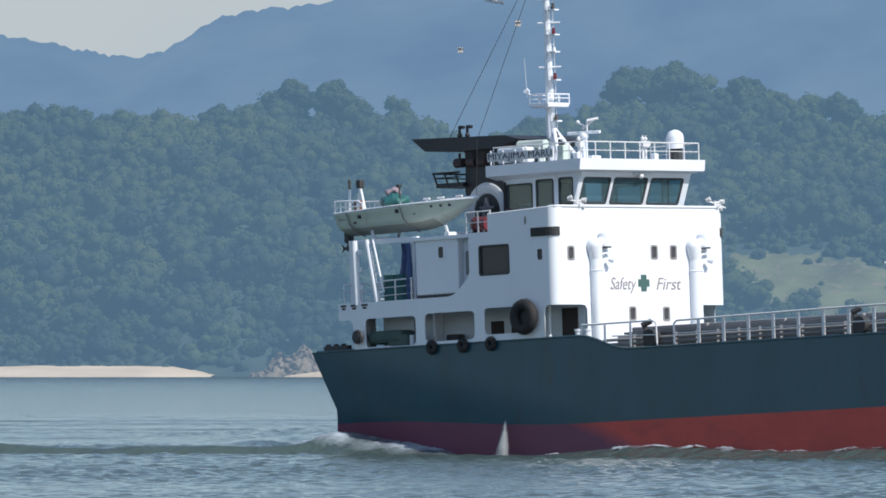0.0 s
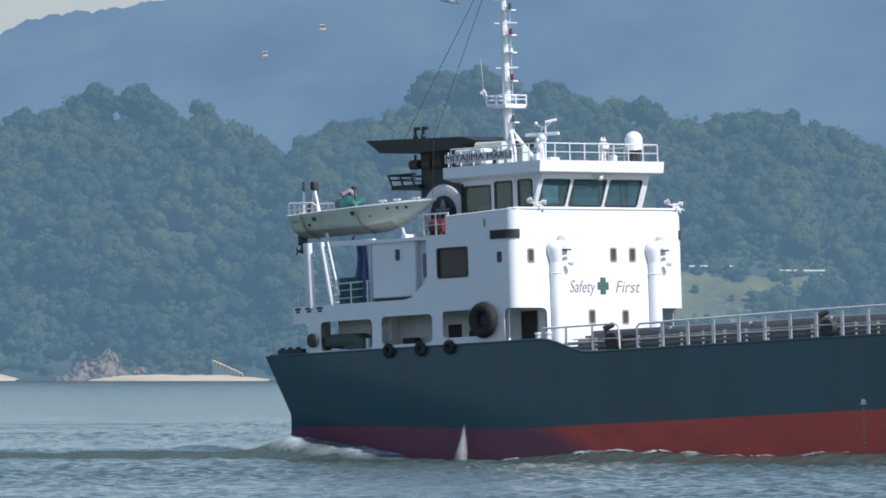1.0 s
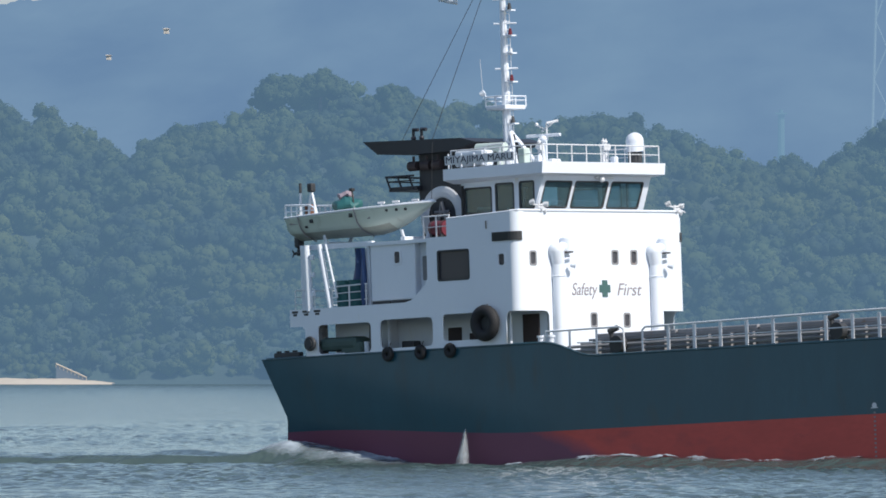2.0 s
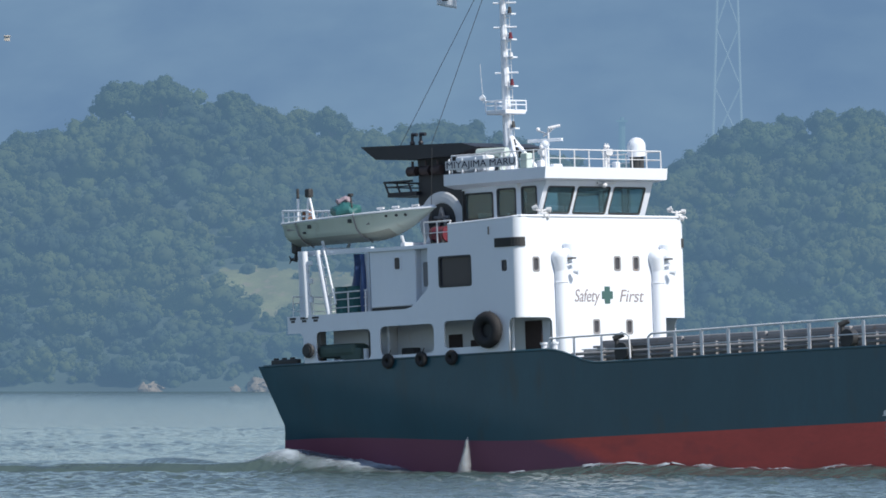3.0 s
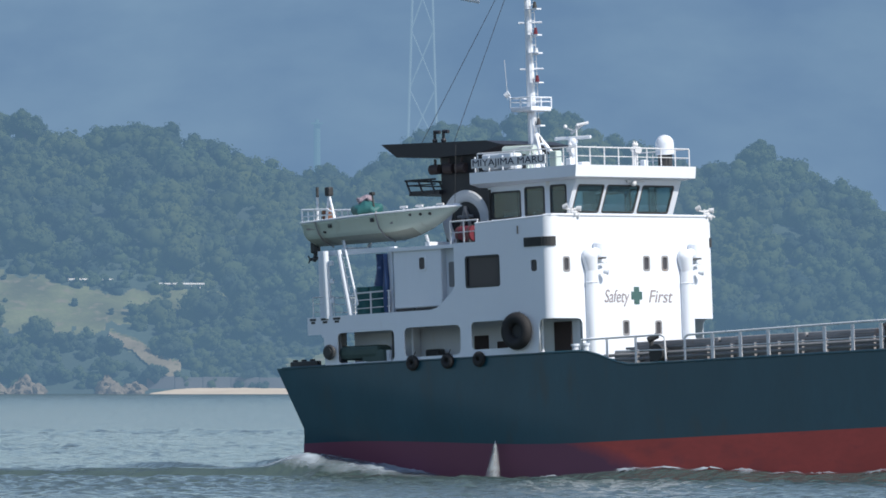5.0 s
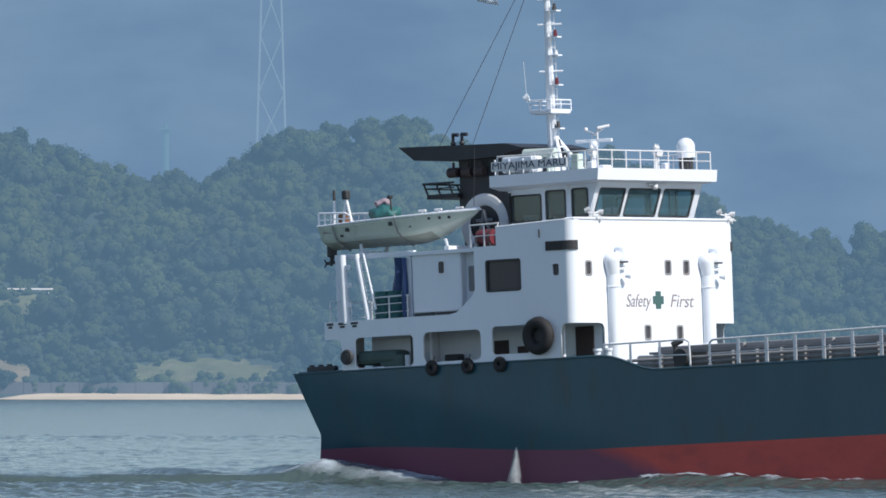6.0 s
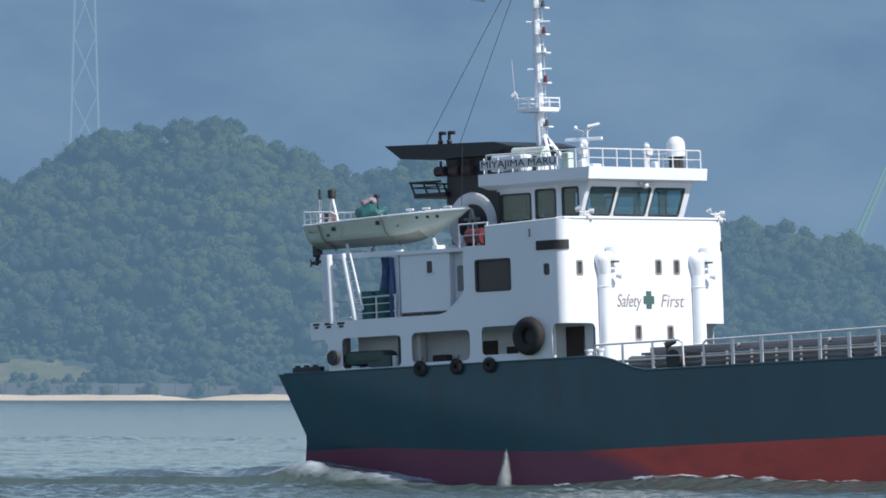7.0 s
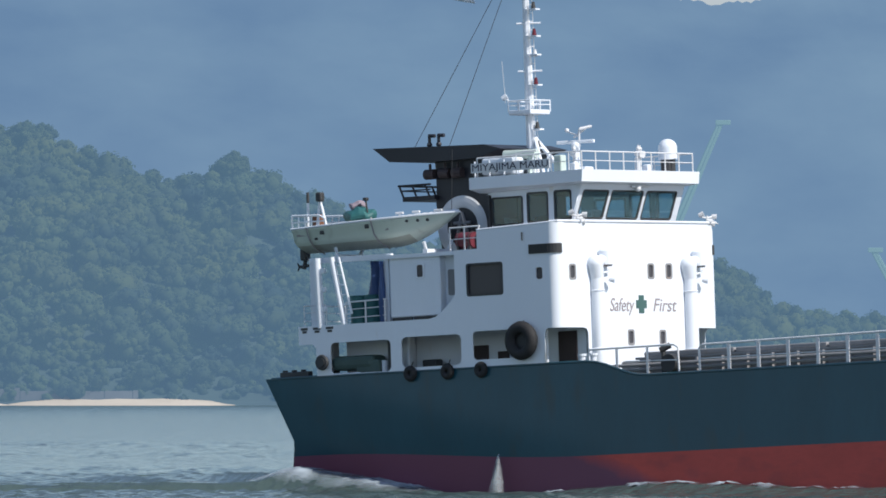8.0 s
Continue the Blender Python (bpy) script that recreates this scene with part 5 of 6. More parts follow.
    tube(bm, (-0.5, 0, -0.5), (0.0, 0, -0.46), 0.07)
    for k in range(3):
        a = 2.1 * k
        tube(bm, (-0.5, 0, -0.5), (-0.52, 0.2 * math.cos(a), -0.5 + 0.2 * math.sin(a)), 0.05, 0.02)
    part("outdrive", bm, M_DIM, boat, "dark stern drive leg")
    bm = bmesh.new()
    sweep(bm, [(4.48, -1.2, 1.34), (4.48, -1.29, 1.2), (4.5, -1.2, 0.9), (4.5, -1.08, 0.6), (4.5, -0.75, 0.3), (4.5, 0, 0.0)], 0.035)
    part("lashing_strap", bm, M_GREY, boat, "grey lashing strap")
    bm = bmesh.new()
    sweep(bm, [(0.9, -1.1, 1.2), (0.9, -1.19, 1.08), (0.92, -1.12, 0.8), (0.92, -1.0, 0.55), (0.92, -0.7, 0.25), (0.92, 0, -0.02)], 0.035)
    part("lashing_strap", bm, M_GREY, boat, "grey lashing strap")
    for x in (6.1, 6.58, 7.0):
        bm = bmesh.new()
        u = x / L
        w = W * (1 - max(0, (u - 0.45) / 0.55) ** 1.9)
        tube(bm, (x, -w * 0.95 - 0.03, 1.1), (x, -w * 0.9 + 0.06, 1.08), 0.065, n=10)
        part("vent_hole", bm, M_DIM, boat)
    for x, y, z, w in ((4.18, -1.13, 0.97, 0.09), (1.7, -1.11, 0.85, 0.08), (1.31, -1.03, 0.6, 0.05)):
        bm = bmesh.new()
        box(bm, x - w, x + w, y - 0.09, y + 0.09, z - w, z + w, 0.02)
        part("hull_fitting", bm, M_DIM, boat, "small black hull outlet")
    for x in (5.3, 6.2, 7.4):
        bm = bmesh.new()
        tube(bm, (x, -0.3, 1.3), (x, -0.3, 1.5), 0.04)
        tube(bm, (x - 0.2, -0.3, 1.48), (x + 0.2, -0.3, 1.48), 0.05)
        part("cleat", bm, M_RAIL, boat)
    RIDERS.append((boat, pose(1.25, -4.15, 5.3, 0, -0.4, 0)))


build_boat()


def tyre_fender(x, z, major, minor, y=-5.92, label=""):
    t = tagged(new("tyre_fender"), label, "tyre", group="fenders on the ship's side")
    bm = bmesh.new()
    ring(bm, (0, 0, 0), (0, 1, 0), major, minor, n=32, k=12, squash=0.95)
    part("tyre", bm, M_RUBBER, t, "worn black rubber tyre", smooth=True)
    bm = bmesh.new()
    for off in (-0.45, 0, 0.45):
        ring(bm, (0, off * minor, 0), (0, 1, 0), major + minor * (0.97 - 0.35 * abs(off)), minor * 0.07, n=32, k=5)
    part("tread", bm, M_RUBBER, t)
    bm = bmesh.new()
    tube(bm, (0, minor * 0.3, 0), (0, minor * 0.75, 0), major - minor * 0.5, n=24)
    part("backing", bm, M_DIM, t)
    bm = bmesh.new()
    tube(bm, (0, 0.05, major), (0.02, 0.2, major + 0.3), 0.02)
    part("chain", bm, M_DIM, t, "dark hanging rope")
    RIDERS.append((t, pose(x, y, z)))


tyre_fender(13.97, 1.02, 0.56, 0.26, label="large black tyre fender hung on the white wall")
for fx in (7.85, 9.85, 11.65):
    tyre_fender(fx, -0.1, 0.2, 0.14, y=-5.76, label="small black tyre fender over the green gunwale")


def cylinder_thing(name, label, cat, m, parts):
    o = tagged(new(name), label, cat)
    for nm, bm, material, lab in parts:
        part(nm, bm, material, o, lab)
    RIDERS.append((o, m))
    return o


def build_deck_goods():
    for i, (x, y) in enumerate(((4.55, -4.9), (5.25, -4.85), (4.9, -4.2))):
        a = bmesh.new()
        tube(a, (0, 0, 0), (0, 0, 1.38), 0.38, n=20)
        b = bmesh.new()
        for z in (0.03, 0.46, 0.92, 1.36):
            ring(b, (0, 0, z), (0, 0, 1), 0.385, 0.025, n=20, k=6)
        o = cylinder_thing("drum", "teal drum lashed on the boat deck", "barrel", pose(x, y, 2.0), (("drum_body", a, M_TEAL, ""), ("hoop", b, M_TEAL, "")))
        tagged(o, group="drums on the boat deck")
    for i, (x, y, h) in enumerate(((5.35, -4.7, 2.8), (6.22, -5.42, 2.75))):
        bm = bmesh.new()
        n = 14
        rows = []
        for k in range(9):
            z = h * k / 8
            row = []
            for j in range(n):
                a = 2 * math.pi * j / n
                r = (0.34, 0.15)[i] * (0.6 + 0.4 * math.sin(math.pi * min(1, 0.15 + k / 8))) * (1 + 0.16 * math.sin(3 * a + k))
                row.append(bm.verts.new((r * math.cos(a), r * math.sin(a), z)))
            rows.append(row)
        for a, b in zip(rows, rows[1:]):
            for j in range(n):
                bm.faces.new((a[j], a[(j + 1) % n], b[(j + 1) % n], b[j]))
        bm.faces.new(rows[0][::-1]), bm.faces.new(rows[-1])
        o = tagged(new("furled_tarpaulin"), "furled blue tarpaulin hanging upright beside the casing", "tarpaulin")
        part("cloth", bm, M_BLUE, o, smooth=True)
        RIDERS.append((o, pose(x, y, 2.02)))
    a = bmesh.new()
    tube(a, (-0.42, 0, 0.45), (0.42, 0, 0.45), 0.34, n=18)
    b = bmesh.new()
    for x in (-0.3, 0.3):
        box(b, x - 0.05, x + 0.05, -0.3, 0.3, 0, 0.2)
        ring(b, (x, 0, 0.45), (1, 0, 0), 0.365, 0.02, n=18, k=6)
    cylinder_thing("life_raft", "red life raft canister behind the bridge rail", "life raft", pose(10.5, -4.9, 5.0), (("canister", a, M_SIGNRED, ""), ("cradle", b, M_DIM, "")))
    a = bmesh.new()
    tube(a, (-0.5, 0, 0.45), (0.5, 0, 0.45), 0.34, n=18)
    cylinder_thing("rope_coil", "dark bundle behind the bridge rail", "rope", pose(11.3, -4.6, 4.98), (("coil", a, M_DIM, ""),))


build_deck_goods()


# ---- wake, in the ship's track, level with the sea ----
def wake_height(x, y):
    """Stern wave piled on the quarter, churned water behind and diverging crests."""
    g = lambda u, s: np.exp(-(u / s) ** 2)
    side = np.abs(y)
    mound = 0.92 * g(np.clip(side - 5.7, 0, 99), 1.5) * np.clip((10.5 - x) / 8.5, 0, 1) ** 1.2 * np.exp(-np.clip(1.2 - x, 0, 99) / 2.8)
    stern = 0.42 * g(np.clip(side - 4.0, 0, 99), 3.0) * np.clip((2.2 - x) / 2, 0, 1) * np.exp(-np.clip(-x, 0, 99) / 8.0) * (1 + 0.4 * np.sin(x * 1.1))
    div = 0
    for k, (a0, amp) in enumerate(((0.80, 0.78), (0.74, 0.62), (0.62, 0.45))):
        off = 1.0 + 5.0 * k
        line = side - 6.0 - a0 * (4 - x - off) + 0.5 * np.sin(x * 0.23 + k)
        div = div + amp * g(line, 0.8) * np.clip((4 - x - off) / 5, 0, 1) * np.exp(-np.clip(-x, 0, 200) / 90) * (0.8 + 0.35 * np.sin(x * 0.31 + 2 * k))
    along_hull = 0.08 * g(side - 6.0, 0.8) * np.clip((x - 8) / 4, 0, 1) * (1.2 + np.sin(x * 0.37)) * np.clip((60 - x) / 5, 0, 1)
    along_hull = along_hull + 0.30 * g(np.clip(side - 5.9, 0, 99), 1.6) * np.clip((x - 13) / 10, 0, 1) * np.clip((60 - x) / 8, 0, 1)
    for c, w in ((20.6, 1.3), (25.5, 2.4), (34.6, 1.6)):
        along_hull = along_hull + 0.05 * g(side - 6.0, 0.5) * g(x - c, w)
    return np.maximum(mound, stern) + div + along_hull


def wake_surface(x, y):
    h = wake_height(x, y)
    rip = chop(x * 1.3, y * 1.3) * 0.9 + 0.3 * chop(x * 2.7 + 9, y * 2.7)
    return -0.25 * np.exp(-7 * h) + h + rip * (0.55 - 0.3 * np.clip(h, 0, 1))


def foam_amount(x, y):
    """How much of the water is broken."""
    g = lambda u, s: np.exp(-(u / s) ** 2)
    side = np.abs(y)
    cloudy = 0.5 + 0.25 * np.sin(x * 0.9 + 1.7 * np.sin(y * 0.8)) + 0.25 * np.sin(y * 1.9 + 0.8 * x + np.sin(x * 2.3))
    d = 0.85 * g(np.clip(side - 6.0, 0, 99), 0.85) * np.clip((10.0 - x) / 3, 0, 1) * np.clip((x + 2) / 3, 0, 1) * (side > 4.5)
    d = d + 1.2 * g(side - 9.3 - 0.15 * np.sin(x * 1.3), 0.3) * g(x - 4.5, 3.2) * np.clip(np.sin(x * 1.7) + 0.4, 0, 1)
    d = d + 0.25 * (side < 5.2) * (x < 1.2) * np.exp(-np.clip(-x, 0, 99) / 3.5)
    for k in range(3):
        line = side - 6.3 - (0.80, 0.74, 0.62)[k] * (3 - x - 5 * k) + 0.5 * np.sin(x * 0.23 + k)
        d = d + 0.9 * g(line, 0.45) * np.clip((-x - 5 * k) / 5, 0, 1) * np.clip(np.sin(x * 0.37 + 1.3 * k) * 1.4 - 0.45, 0, 1)
    for c, w in ((20.6, 1.6), (25.5, 3.0), (30.5, 1.0), (34.6, 1.2), (15.5, 0.6)):
        d = d + 2.4 * g(side - 6.05 - 0.2 * np.sin(x * 1.9), 0.22) * g(x - c, w) * (0.6 + 0.5 * np.sin(x * 3.1 + c))
    return d * (0.45 + 0.75 * cloudy)


def grid_mesh(name, gx, gy, height, keep, material, broken=None):
    x, y = np.meshgrid(gx, gy)
    z = height(x, y)
    v = np.stack([x, y, z], -1).reshape(-1, 3)
    nx, ny = len(gx), len(gy)
    i = np.arange(ny - 1)[:, None] * nx + np.arange(nx - 1)[None]
    f = np.stack([i, i + 1, i + nx + 1, i + nx], -1).reshape(-1, 4)
    c = keep(x, y).reshape(-1)[f].all(axis=1)
    used, inv = np.unique(f[c], return_inverse=True)
    me = mesh_np(name, v[used], inv.reshape(-1, 4), material, True)
    if broken:
        me.attributes.new("broken", "FLOAT", "POINT").data.foreach_set("value", broken(x, y).reshape(-1)[used].astype(np.float32))
    return me


def build_wake():
    def surface(x, y):
        z = wake_surface(x, y)
        edge = np.clip((30 - np.abs(y)) / 5, 0, 1) * np.clip((66 - np.abs(x)) / 8, 0, 1)
        return z * edge - 0.5 * (1 - edge)

    outside = lambda x, y: (np.abs(y) > 4.3) | (x < 2.6)
    ob = new("wake", grid_mesh("wake", np.arange(-66, 62, 0.4), np.arange(-30, 30.1, 0.35), surface, outside, M_WATER))
    WAKE.append(tagged(ob, "raised stern wave and diverging wake of the ship", "wake", kind="stuff"))
    fine = lambda x, y: 0.1 * np.sin(x * 7.1 + 3 * np.sin(y * 5.3)) * np.sin(y * 8.3 + 2 * np.sin(x * 4.7))
    ob = new("foam", grid_mesh("foam", np.arange(-46, 46, 0.14), np.arange(-22, 22, 0.14),
                               lambda x, y: wake_surface(x, y) + 0.02 + 0.07 * np.clip(foam_amount(x, y), 0, 1) * (1 + 6 * fine(x, y)),
                               lambda x, y: (foam_amount(x, y) + 1.6 * fine(x, y) > 0.06) & outside(x, y), M_WAKEFOAM,
                               lambda x, y: np.clip(foam_amount(x, y) * 1.25 + 1.2 * fine(x, y), 0, 1) ** 1.2))
    WAKE.append(tagged(ob, "white broken foam along the hull and astern", "foam", kind="stuff"))


build_wake()


def build_discharge():
    """Cooling water falling from the hull side: a few widening sheets."""
    rg = np.random.default_rng(3)
    vs, fs = [], []
    for k in range(5):
        off, tw = rg.uniform(-0.12, 0.12), rg.uniform(0, 6.28)
        rows = []
        for i in range(15):
            u = i / 14
            r = 0.03 + (0.13 + 0.05 * k) * u ** 1.1
            ring_pts = []
            for q in range(10):
                a = 2 * math.pi * q / 10 + tw
                w = r * (1 + 0.25 * math.sin(3 * a + 5 * u + k))
                ring_pts.append((12.55 + 0.2 * u + off * u + w * math.cos(a), -5.70 - 0.5 * u + 0.7 * w * math.sin(a), 1.62 - 1.72 * u ** 1.3))
            rows.append(ring_pts)
        base = len(vs)
        vs += [p for row in rows for p in row]
        fs += [[base + i * 10 + q, base + i * 10 + (q + 1) % 10, base + i * 10 + 10 + (q + 1) % 10, base + i * 10 + 10 + q] for i in range(14) for q in range(10)]
    ob = new("cooling_water", mesh_np("cooling_water", np.array(vs), np.array(fs), M_SPRAY, True))
    WAKE.append(tagged(ob, "white cooling water pouring from the hull side", "water jet", kind="stuff"))


build_discharge()


# ---- the far shore ----
def beach(x0, x1, depth, z1):
    xs = np.arange(x0, x1 + 1, 4.0)
    bm = bmesh.new()
    rg = random.Random(int(x0 * 7 + 4000))
    a, b, c = [], [], []
    for i, x in enumerate(xs):
        e = min(1.0, i / 1.6, (len(xs) - 1 - i) / 1.6) + 0.02
        a.append(bm.verts.new((x, SHORE_Y - 8 - depth * e + rg.uniform(-1, 1), -0.6)))
        b.append(bm.verts.new((x, SHORE_Y - 4 - 0.2 * depth * e, 0.15 + z1 * e * 0.7 + rg.uniform(-0.1, 0.1))))
        c.append(bm.verts.new((x, SHORE_Y + 9, 0.1 + z1 * e + rg.uniform(0, 0.3))))
    for p, q in ((a, b), (b, c)):
        for i in range(len(xs) - 1):
            bm.faces.new((p[i], p[i + 1], q[i + 1], q[i]))
    ob = part("beach", bm, M_SAND, None, smooth=True)
    return tagged(ob, "pale sandy beach at the foot of the hill", "beach", kind="structure")


for a, b, d, zz in ((-330, -217, 12, 1.7), (-205, -170, 6, 0.9), (-84, -16, 9, 0.8), (-16, 27, 8, 0.9)):
    beach(a, b, d, zz)


def seawall(x0, x1, z):
    bm = bmesh.new()
    x = x0
    rg = random.Random(int(x0 + 900))
    while x < x1:
        w = min(5.0, x1 - x)
        box(bm, x, x + w - 0.08, SHORE_Y + 6, SHORE_Y + 7.2, 0, z + rg.uniform(-0.12, 0.12), 0.05)
        x += 5.0
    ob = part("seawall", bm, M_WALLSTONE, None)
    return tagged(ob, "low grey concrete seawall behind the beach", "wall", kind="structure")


seawall(-85, -14, 3.0)
seawall(-14, 7, 2.6)


def rocks(x, n, span, size, seed):
    rg = np.random.default_rng(seed)
    for i in range(n):
        r = size * rg.uniform(0.5, 1.2)
        c = np.array([[0.0, 0.0, 0.0]])
        bv, bf = ICO2
        v = bv * r * (1 + 0.3 * rg.uniform(-1, 1, (len(bv), 1))) * np.array([1.1, 0.8, rg.uniform(0.7, 1.5)])
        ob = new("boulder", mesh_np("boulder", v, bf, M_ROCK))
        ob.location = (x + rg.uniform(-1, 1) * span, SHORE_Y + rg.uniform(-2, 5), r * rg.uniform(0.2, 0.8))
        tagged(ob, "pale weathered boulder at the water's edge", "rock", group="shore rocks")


rocks(-204, 8, 9, 0.7, 1)
rocks(-119, 7, 5, 0.9, 2)
rocks(-108, 8, 5, 1.0, 3)
rocks(-89, 7, 4, 1.0, 4)
rocks(-139, 3, 2, 0.8, 5)


def crag(x0, x1, high, seed):
    """Broken bank of pale rock at the foot of the slope."""
    rg = np.random.default_rng(seed)
    nu, nv = int((x1 - x0) * 2.2), 16
    u, w = np.meshgrid(np.linspace(0, 1, nu), np.linspace(0, 1, nv))
    x = x0 + (x1 - x0) * u
    top = high * np.sin(np.pi * u) ** 0.5 * (0.62 + 0.38 * np.sin(x * 0.83 + seed) * np.sin(x * 0.31 + 1.3 * seed))
    z = -0.8 + (top + 0.8) * w + 0.35 * rg.uniform(-1, 1, u.shape)
    y = SHORE_Y - 1.5 + 5.5 * w + 0.9 * np.sin(x * 1.7 + 2.2 * z) * np.sin(z * 1.9 + x) + 0.8 * rg.uniform(-1, 1, u.shape) + 8 * (2 * np.abs(u - 0.5)) ** 6
    x = x + 0.25 * rg.uniform(-1, 1, u.shape)
    k = np.arange(nv - 1)[:, None] * nu + np.arange(nu - 1)[None]
    f = np.stack([k, k + 1, k + nu + 1, k + nu], -1).reshape(-1, 4)
    back = np.stack([x[-1], y[-1] + 5, z[-1] - 3], -1)
    n0 = nu * nv
    q = np.arange(nu - 1)
    lid = np.stack([n0 - nu + q, n0 - nu + q + 1, n0 + q + 1, n0 + q], -1)
    v = np.concatenate([np.stack([x, y, z], -1).reshape(-1, 3), back])
    ob = new("rocky_bank", mesh_np("rocky_bank", v, np.concatenate([f, lid]), M_ROCK, True))
    return tagged(ob, "broken pale tan rock bank at the water's edge", "rock", group="shore rocks")


for i, (x0, x1, hh) in enumerate(((-212, -194, 6.2), (-122, -113, 3.6), (-112, -103, 3.4), (-95, -84, 3.8), (-140, -135, 2.0))):
    crag(x0, x1, hh, 3 + i)


def slope_y(x, z):
    """Where the hillside at x reaches the height z."""
    ys = np.arange(SHORE_Y + 6, 2236, 0.5)
    return float(np.interp(z, ground_z(np.full(len(ys), x), ys), ys))


def build_path():
    xs = np.linspace(-92.5, -79.0, 40)
    rg = np.random.default_rng(8)
    v, f = [], []
    for x in xs:
        m, w = float(path_mid(x)), (0.7 + 0.09 * (x + 92.5)) * rg.uniform(0.7, 1.2)
        for k in (-1, -0.4, 0.4, 1):
            z = max(0.9, m + k * w)
            v.append((x + rg.uniform(-0.1, 0.1), slope_y(x, z) - 0.8, z + 0.22 - 0.2 * abs(k)))
    n = len(xs)
    f = [[4 * a + k, 4 * a + 4 + k, 4 * a + 5 + k, 4 * a + 1 + k] for a in range(n - 1) for k in range(3)]
    ob = new("footpath", mesh_np("footpath", np.array(v), np.array(f), M_TRACK, True))
    return tagged(ob, "bare sandy track down the slope to the beach", "path", kind="structure")


build_path()


def road_rail(x0, x1, z):
    o = tagged(new("road_rail"), "white guard rail of a road on the hillside", "guard rail", group="hillside road rails")
    y = slope_y((x0 + x1) / 2, z - 0.9) - 0.4
    o.location = (x0, y, z - 0.8)
    bm = bmesh.new()
    box(bm, 0, x1 - x0, 0, 0.2, 0.5, 0.8)
    part("beam", bm, M_RAIL, o)
    me = None
    for k in range(int((x1 - x0) / 1.5) + 1):
        if me is None:
            bm = bmesh.new()
            box(bm, -0.08, 0.08, 0.2, 0.35, -0.5, 0.75)
            p = part("post", bm, M_RAIL, o)
            me = p.data
        else:
            p = new("post", me)
            p.parent = o
        p.location = (1.5 * k, 0, 0)


road_rail(-84.4, -76.1, 20.0)
road_rail(-100.7, -92.6, 20.8)


def slip_ramp(x0, x1, z0, z1):
    o = tagged(new("slip_ramp"), "pale concrete ramp slanting down to the beach", "ramp")
    o.location = (x0, SHORE_Y + 3, 0)
    bm = bmesh.new()
    v = [bm.verts.new(p) for p in ((0, 0, -1), (x1 - x0, 0, -1), (x1 - x0, 0, z1), (0, 0, z0), (0, 2.5, -1), (x1 - x0, 2.5, -1), (x1 - x0, 2.5, z1), (0, 2.5, z0))]
    for q in ((0, 1, 2, 3), (7, 6, 5, 4), (3, 2, 6, 7), (0, 3, 7, 4), (1, 5, 6, 2)):
        bm.faces.new([v[i] for i in q])
    part("ramp_body", bm, M_WALLSTONE, o)
    bm = bmesh.new()
    for k in range(9):
        u = k / 8
        tube(bm, ((x1 - x0) * u, -0.1, z0 + (z1 - z0) * u - 0.4), ((x1 - x0) * u, -0.1, z0 + (z1 - z0) * u + 0.35), 0.06, n=5)
    tube(bm, (0, -0.1, z0 + 0.25), (x1 - x0, -0.1, z1 + 0.25), 0.14, n=6)
    part("handrail", bm, M_SAND, o)


slip_ramp(-183.6, -178.2, 3.4, 1.0)


def lattice_tower(x, y, z0, z1, base, top, name, label, cat):
    t = tagged(new(name), label, cat)
    t.location = (x, y, z0)
    h = z1 - z0
    k = 9
    for i, (sx, sy) in enumerate(((-1, -1), (1, -1), (1, 1), (-1, 1))):
        bm = bmesh.new()
        tube(bm, (sx * base, sy * base, -3), (sx * top, sy * top, h), 0.32, 0.22, 6)
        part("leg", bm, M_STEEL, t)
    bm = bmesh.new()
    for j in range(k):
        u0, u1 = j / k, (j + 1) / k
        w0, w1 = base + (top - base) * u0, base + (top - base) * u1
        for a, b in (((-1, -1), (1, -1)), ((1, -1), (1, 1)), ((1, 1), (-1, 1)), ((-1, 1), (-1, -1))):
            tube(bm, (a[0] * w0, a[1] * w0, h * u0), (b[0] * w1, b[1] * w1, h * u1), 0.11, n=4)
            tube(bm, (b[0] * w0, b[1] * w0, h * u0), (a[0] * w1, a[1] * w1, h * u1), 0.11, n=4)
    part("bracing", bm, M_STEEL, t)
    return t


# the pylon and mast stand on the slope behind the first ridge
lattice_tower(-49.5, 2900, 0.9, 130, 5.4, 1.4, "power_pylon", "tall pale lattice pylon behind the wooded ridge", "pylon")


def beacon(x, y, z0, z1):
    t = tagged(new("light_beacon"), "slim pale beacon post on the ridge", "beacon")
    t.location = (x, y, z0)
    bm = bmesh.new()
    tube(bm, (0, 0, 0), (0, 0, z1 - z0), 0.9, 0.7, 10)
    part("post", bm, M_BEACON, t)
    bm = bmesh.new()
    box(bm, -1.2, 1.2, -1.2, 1.2, z1 - z0, z1 - z0 + 0.35)
    tube(bm, (0, 0, z1 - z0 + 0.35), (0, 0, z1 - z0 + 1.0), 0.4, n=10)
    part("lantern", bm, M_BEACON, t)
    return t


beacon(-62.8, 2420, 20, 54.2)


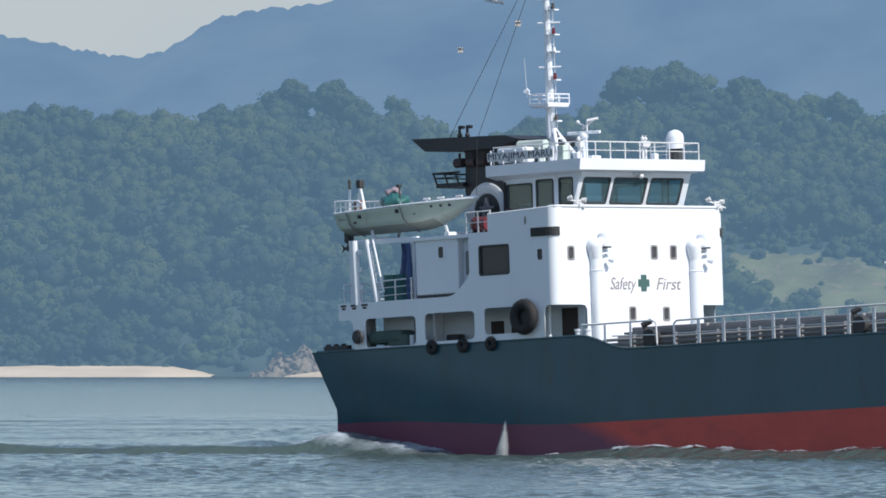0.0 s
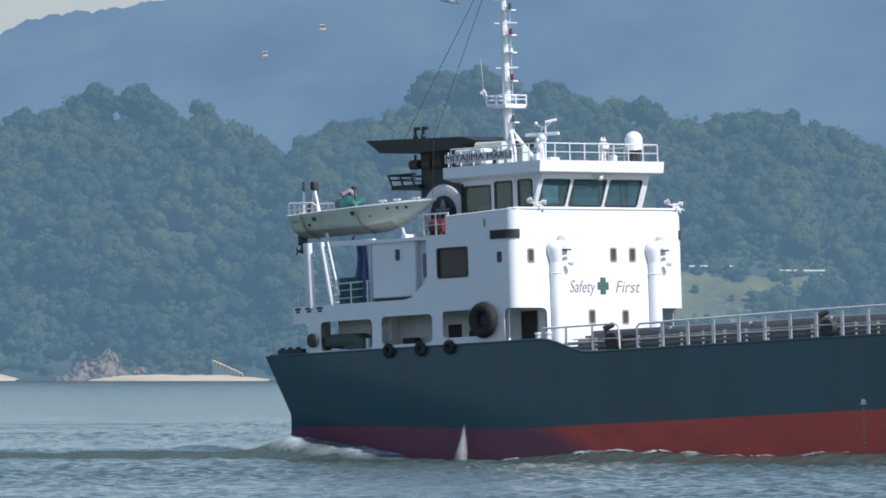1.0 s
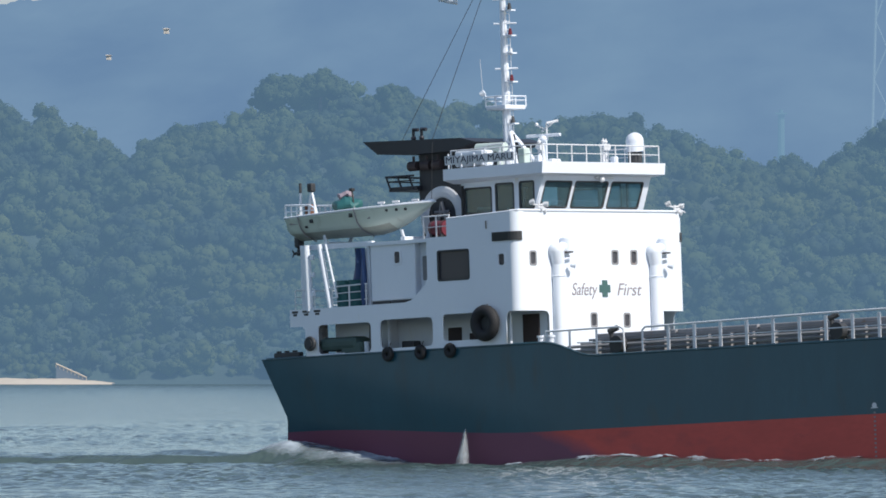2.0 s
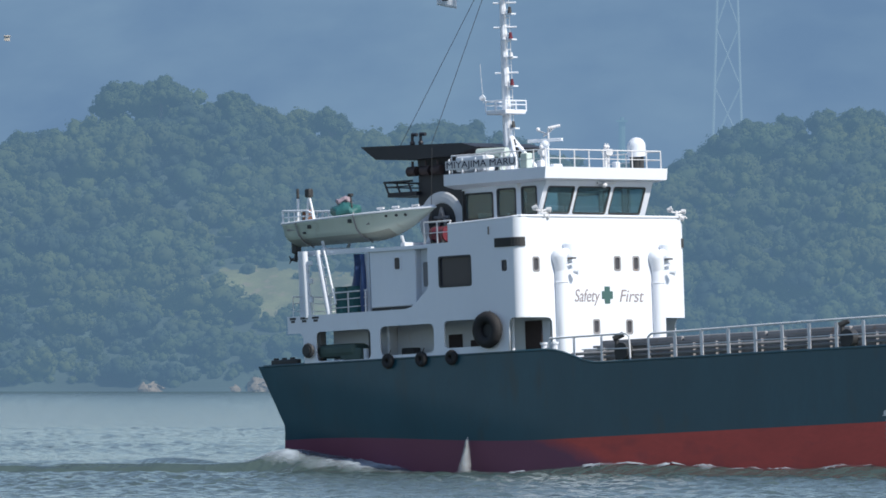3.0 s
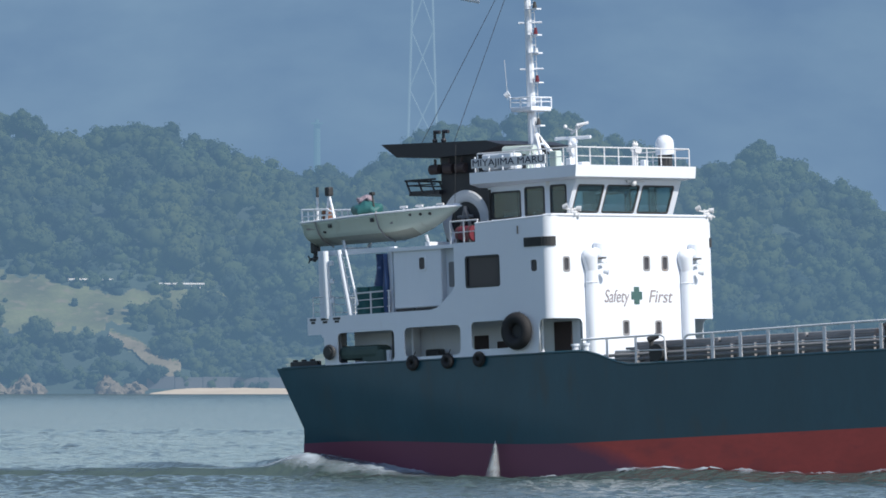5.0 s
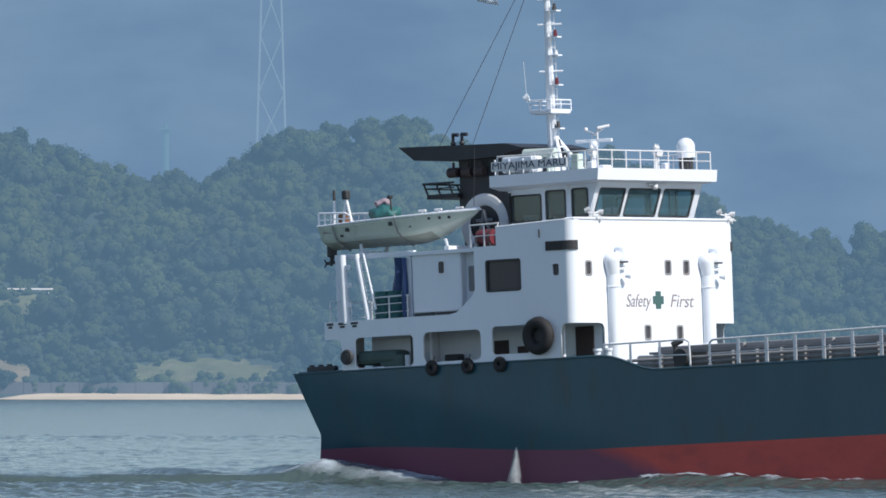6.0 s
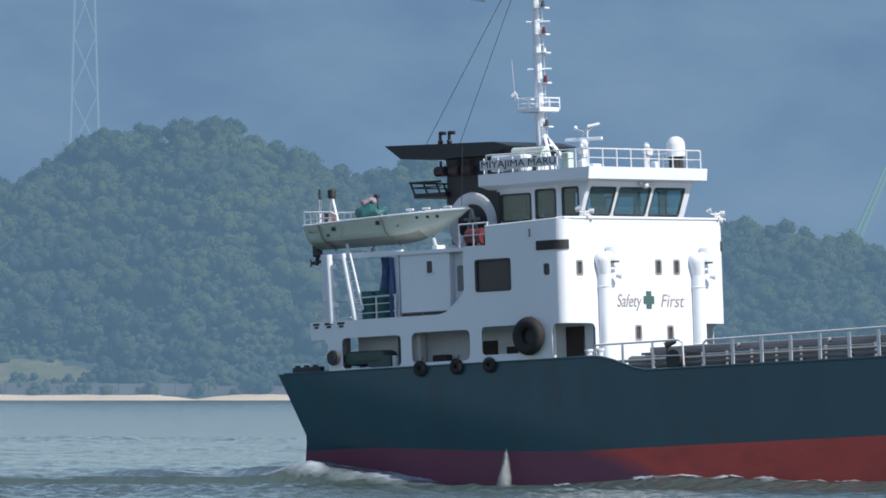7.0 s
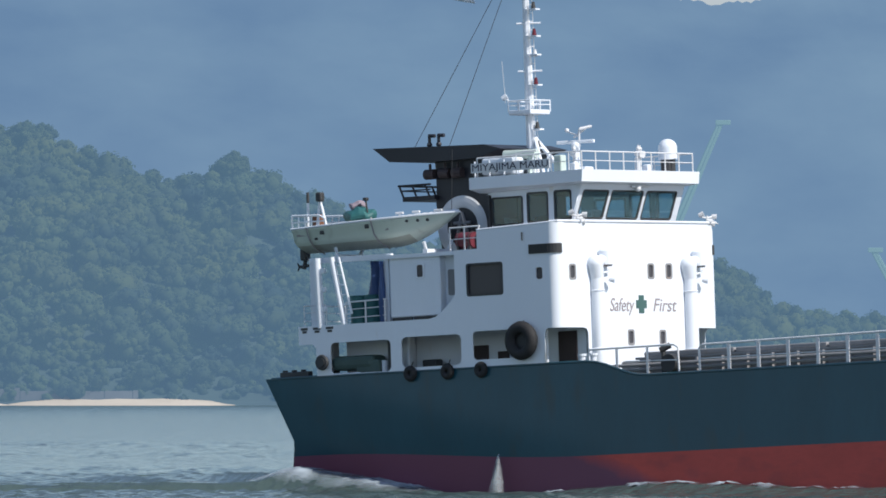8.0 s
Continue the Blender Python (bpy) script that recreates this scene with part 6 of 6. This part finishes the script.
def jib_crane(x, y, z0, dx, h):
    t = tagged(new("jib_crane"), "pale green crane jib beyond the hills", "crane")
    t.location = (x, y, z0)
    bm = bmesh.new()
    for w in (-0.9, 0.9):
        tube(bm, (w * 0.8, 0, 0), (dx + w * 0.35, 0, h), 0.62, 0.42, 6)
    for k in range(12):
        u, u1 = k / 12, (k + 1) / 12
        s = -1 if k % 2 else 1
        tube(bm, (dx * u + s * 0.85, 0, h * u), (dx * u1 - s * 0.7, 0, h * u1), 0.1, n=5)
    part("jib", bm, M_CRANE, t)
    bm = bmesh.new()
    box(bm, dx - 1.2, dx + 2.2, -0.6, 0.6, h - 0.6, h + 0.5, 0.1)
    part("jib_head", bm, M_CRANE, t)
    bm = bmesh.new()
    tube(bm, (0, 0, -30), (0, 0, 0), 2.0, 1.6, 10)
    part("tower", bm, M_CRANE, t)
    return t


jib_crane(123.6, 2700, 22, 17.7, 41)
jib_crane(190, 2700, 8, -14, 26)


def far_house(x, y, z, w):
    h = tagged(new("hill_house"), "tiny pale house high on the far mountain", "house", group="houses on the mountain")
    h.location = (x, y, z)
    bm = bmesh.new()
    box(bm, -w, w, -2, 3, -1, w * 0.7)
    part("wall", bm, M_SAND, h)
    bm = bmesh.new()
    v = [bm.verts.new(p) for p in ((-w - 0.4, -2.5, w * 0.7), (w + 0.4, -2.5, w * 0.7), (w + 0.4, 3.5, w * 0.7), (-w - 0.4, 3.5, w * 0.7), (-w, 0.5, w * 1.2), (w, 0.5, w * 1.2))]
    for q in ((0, 1, 5, 4), (2, 3, 4, 5), (0, 4, 3), (1, 2, 5)):
        bm.faces.new([v[i] for i in q])
    part("roof", bm, M_SAND, h)


far_house(-320, 4112, 118, 0.8)
far_house(-337, 4075, 108, 0.65)



def motions():
    ts = [0.5 * i for i in range(17)]

    def at(t, z, trim):
        x, y, rise, heading = course(t)
        return pose(x, y, z + (rise if z else 0), 0, -trim, heading)

    for ob, m in RIDERS:
        walk(ob, [(t, at(t, SHIP_Z, TRIM) @ m) for t in ts])
    for ob in WAKE:
        walk(ob, [(t, at(t, 0.0, 0.0)) for t in ts])


motions()
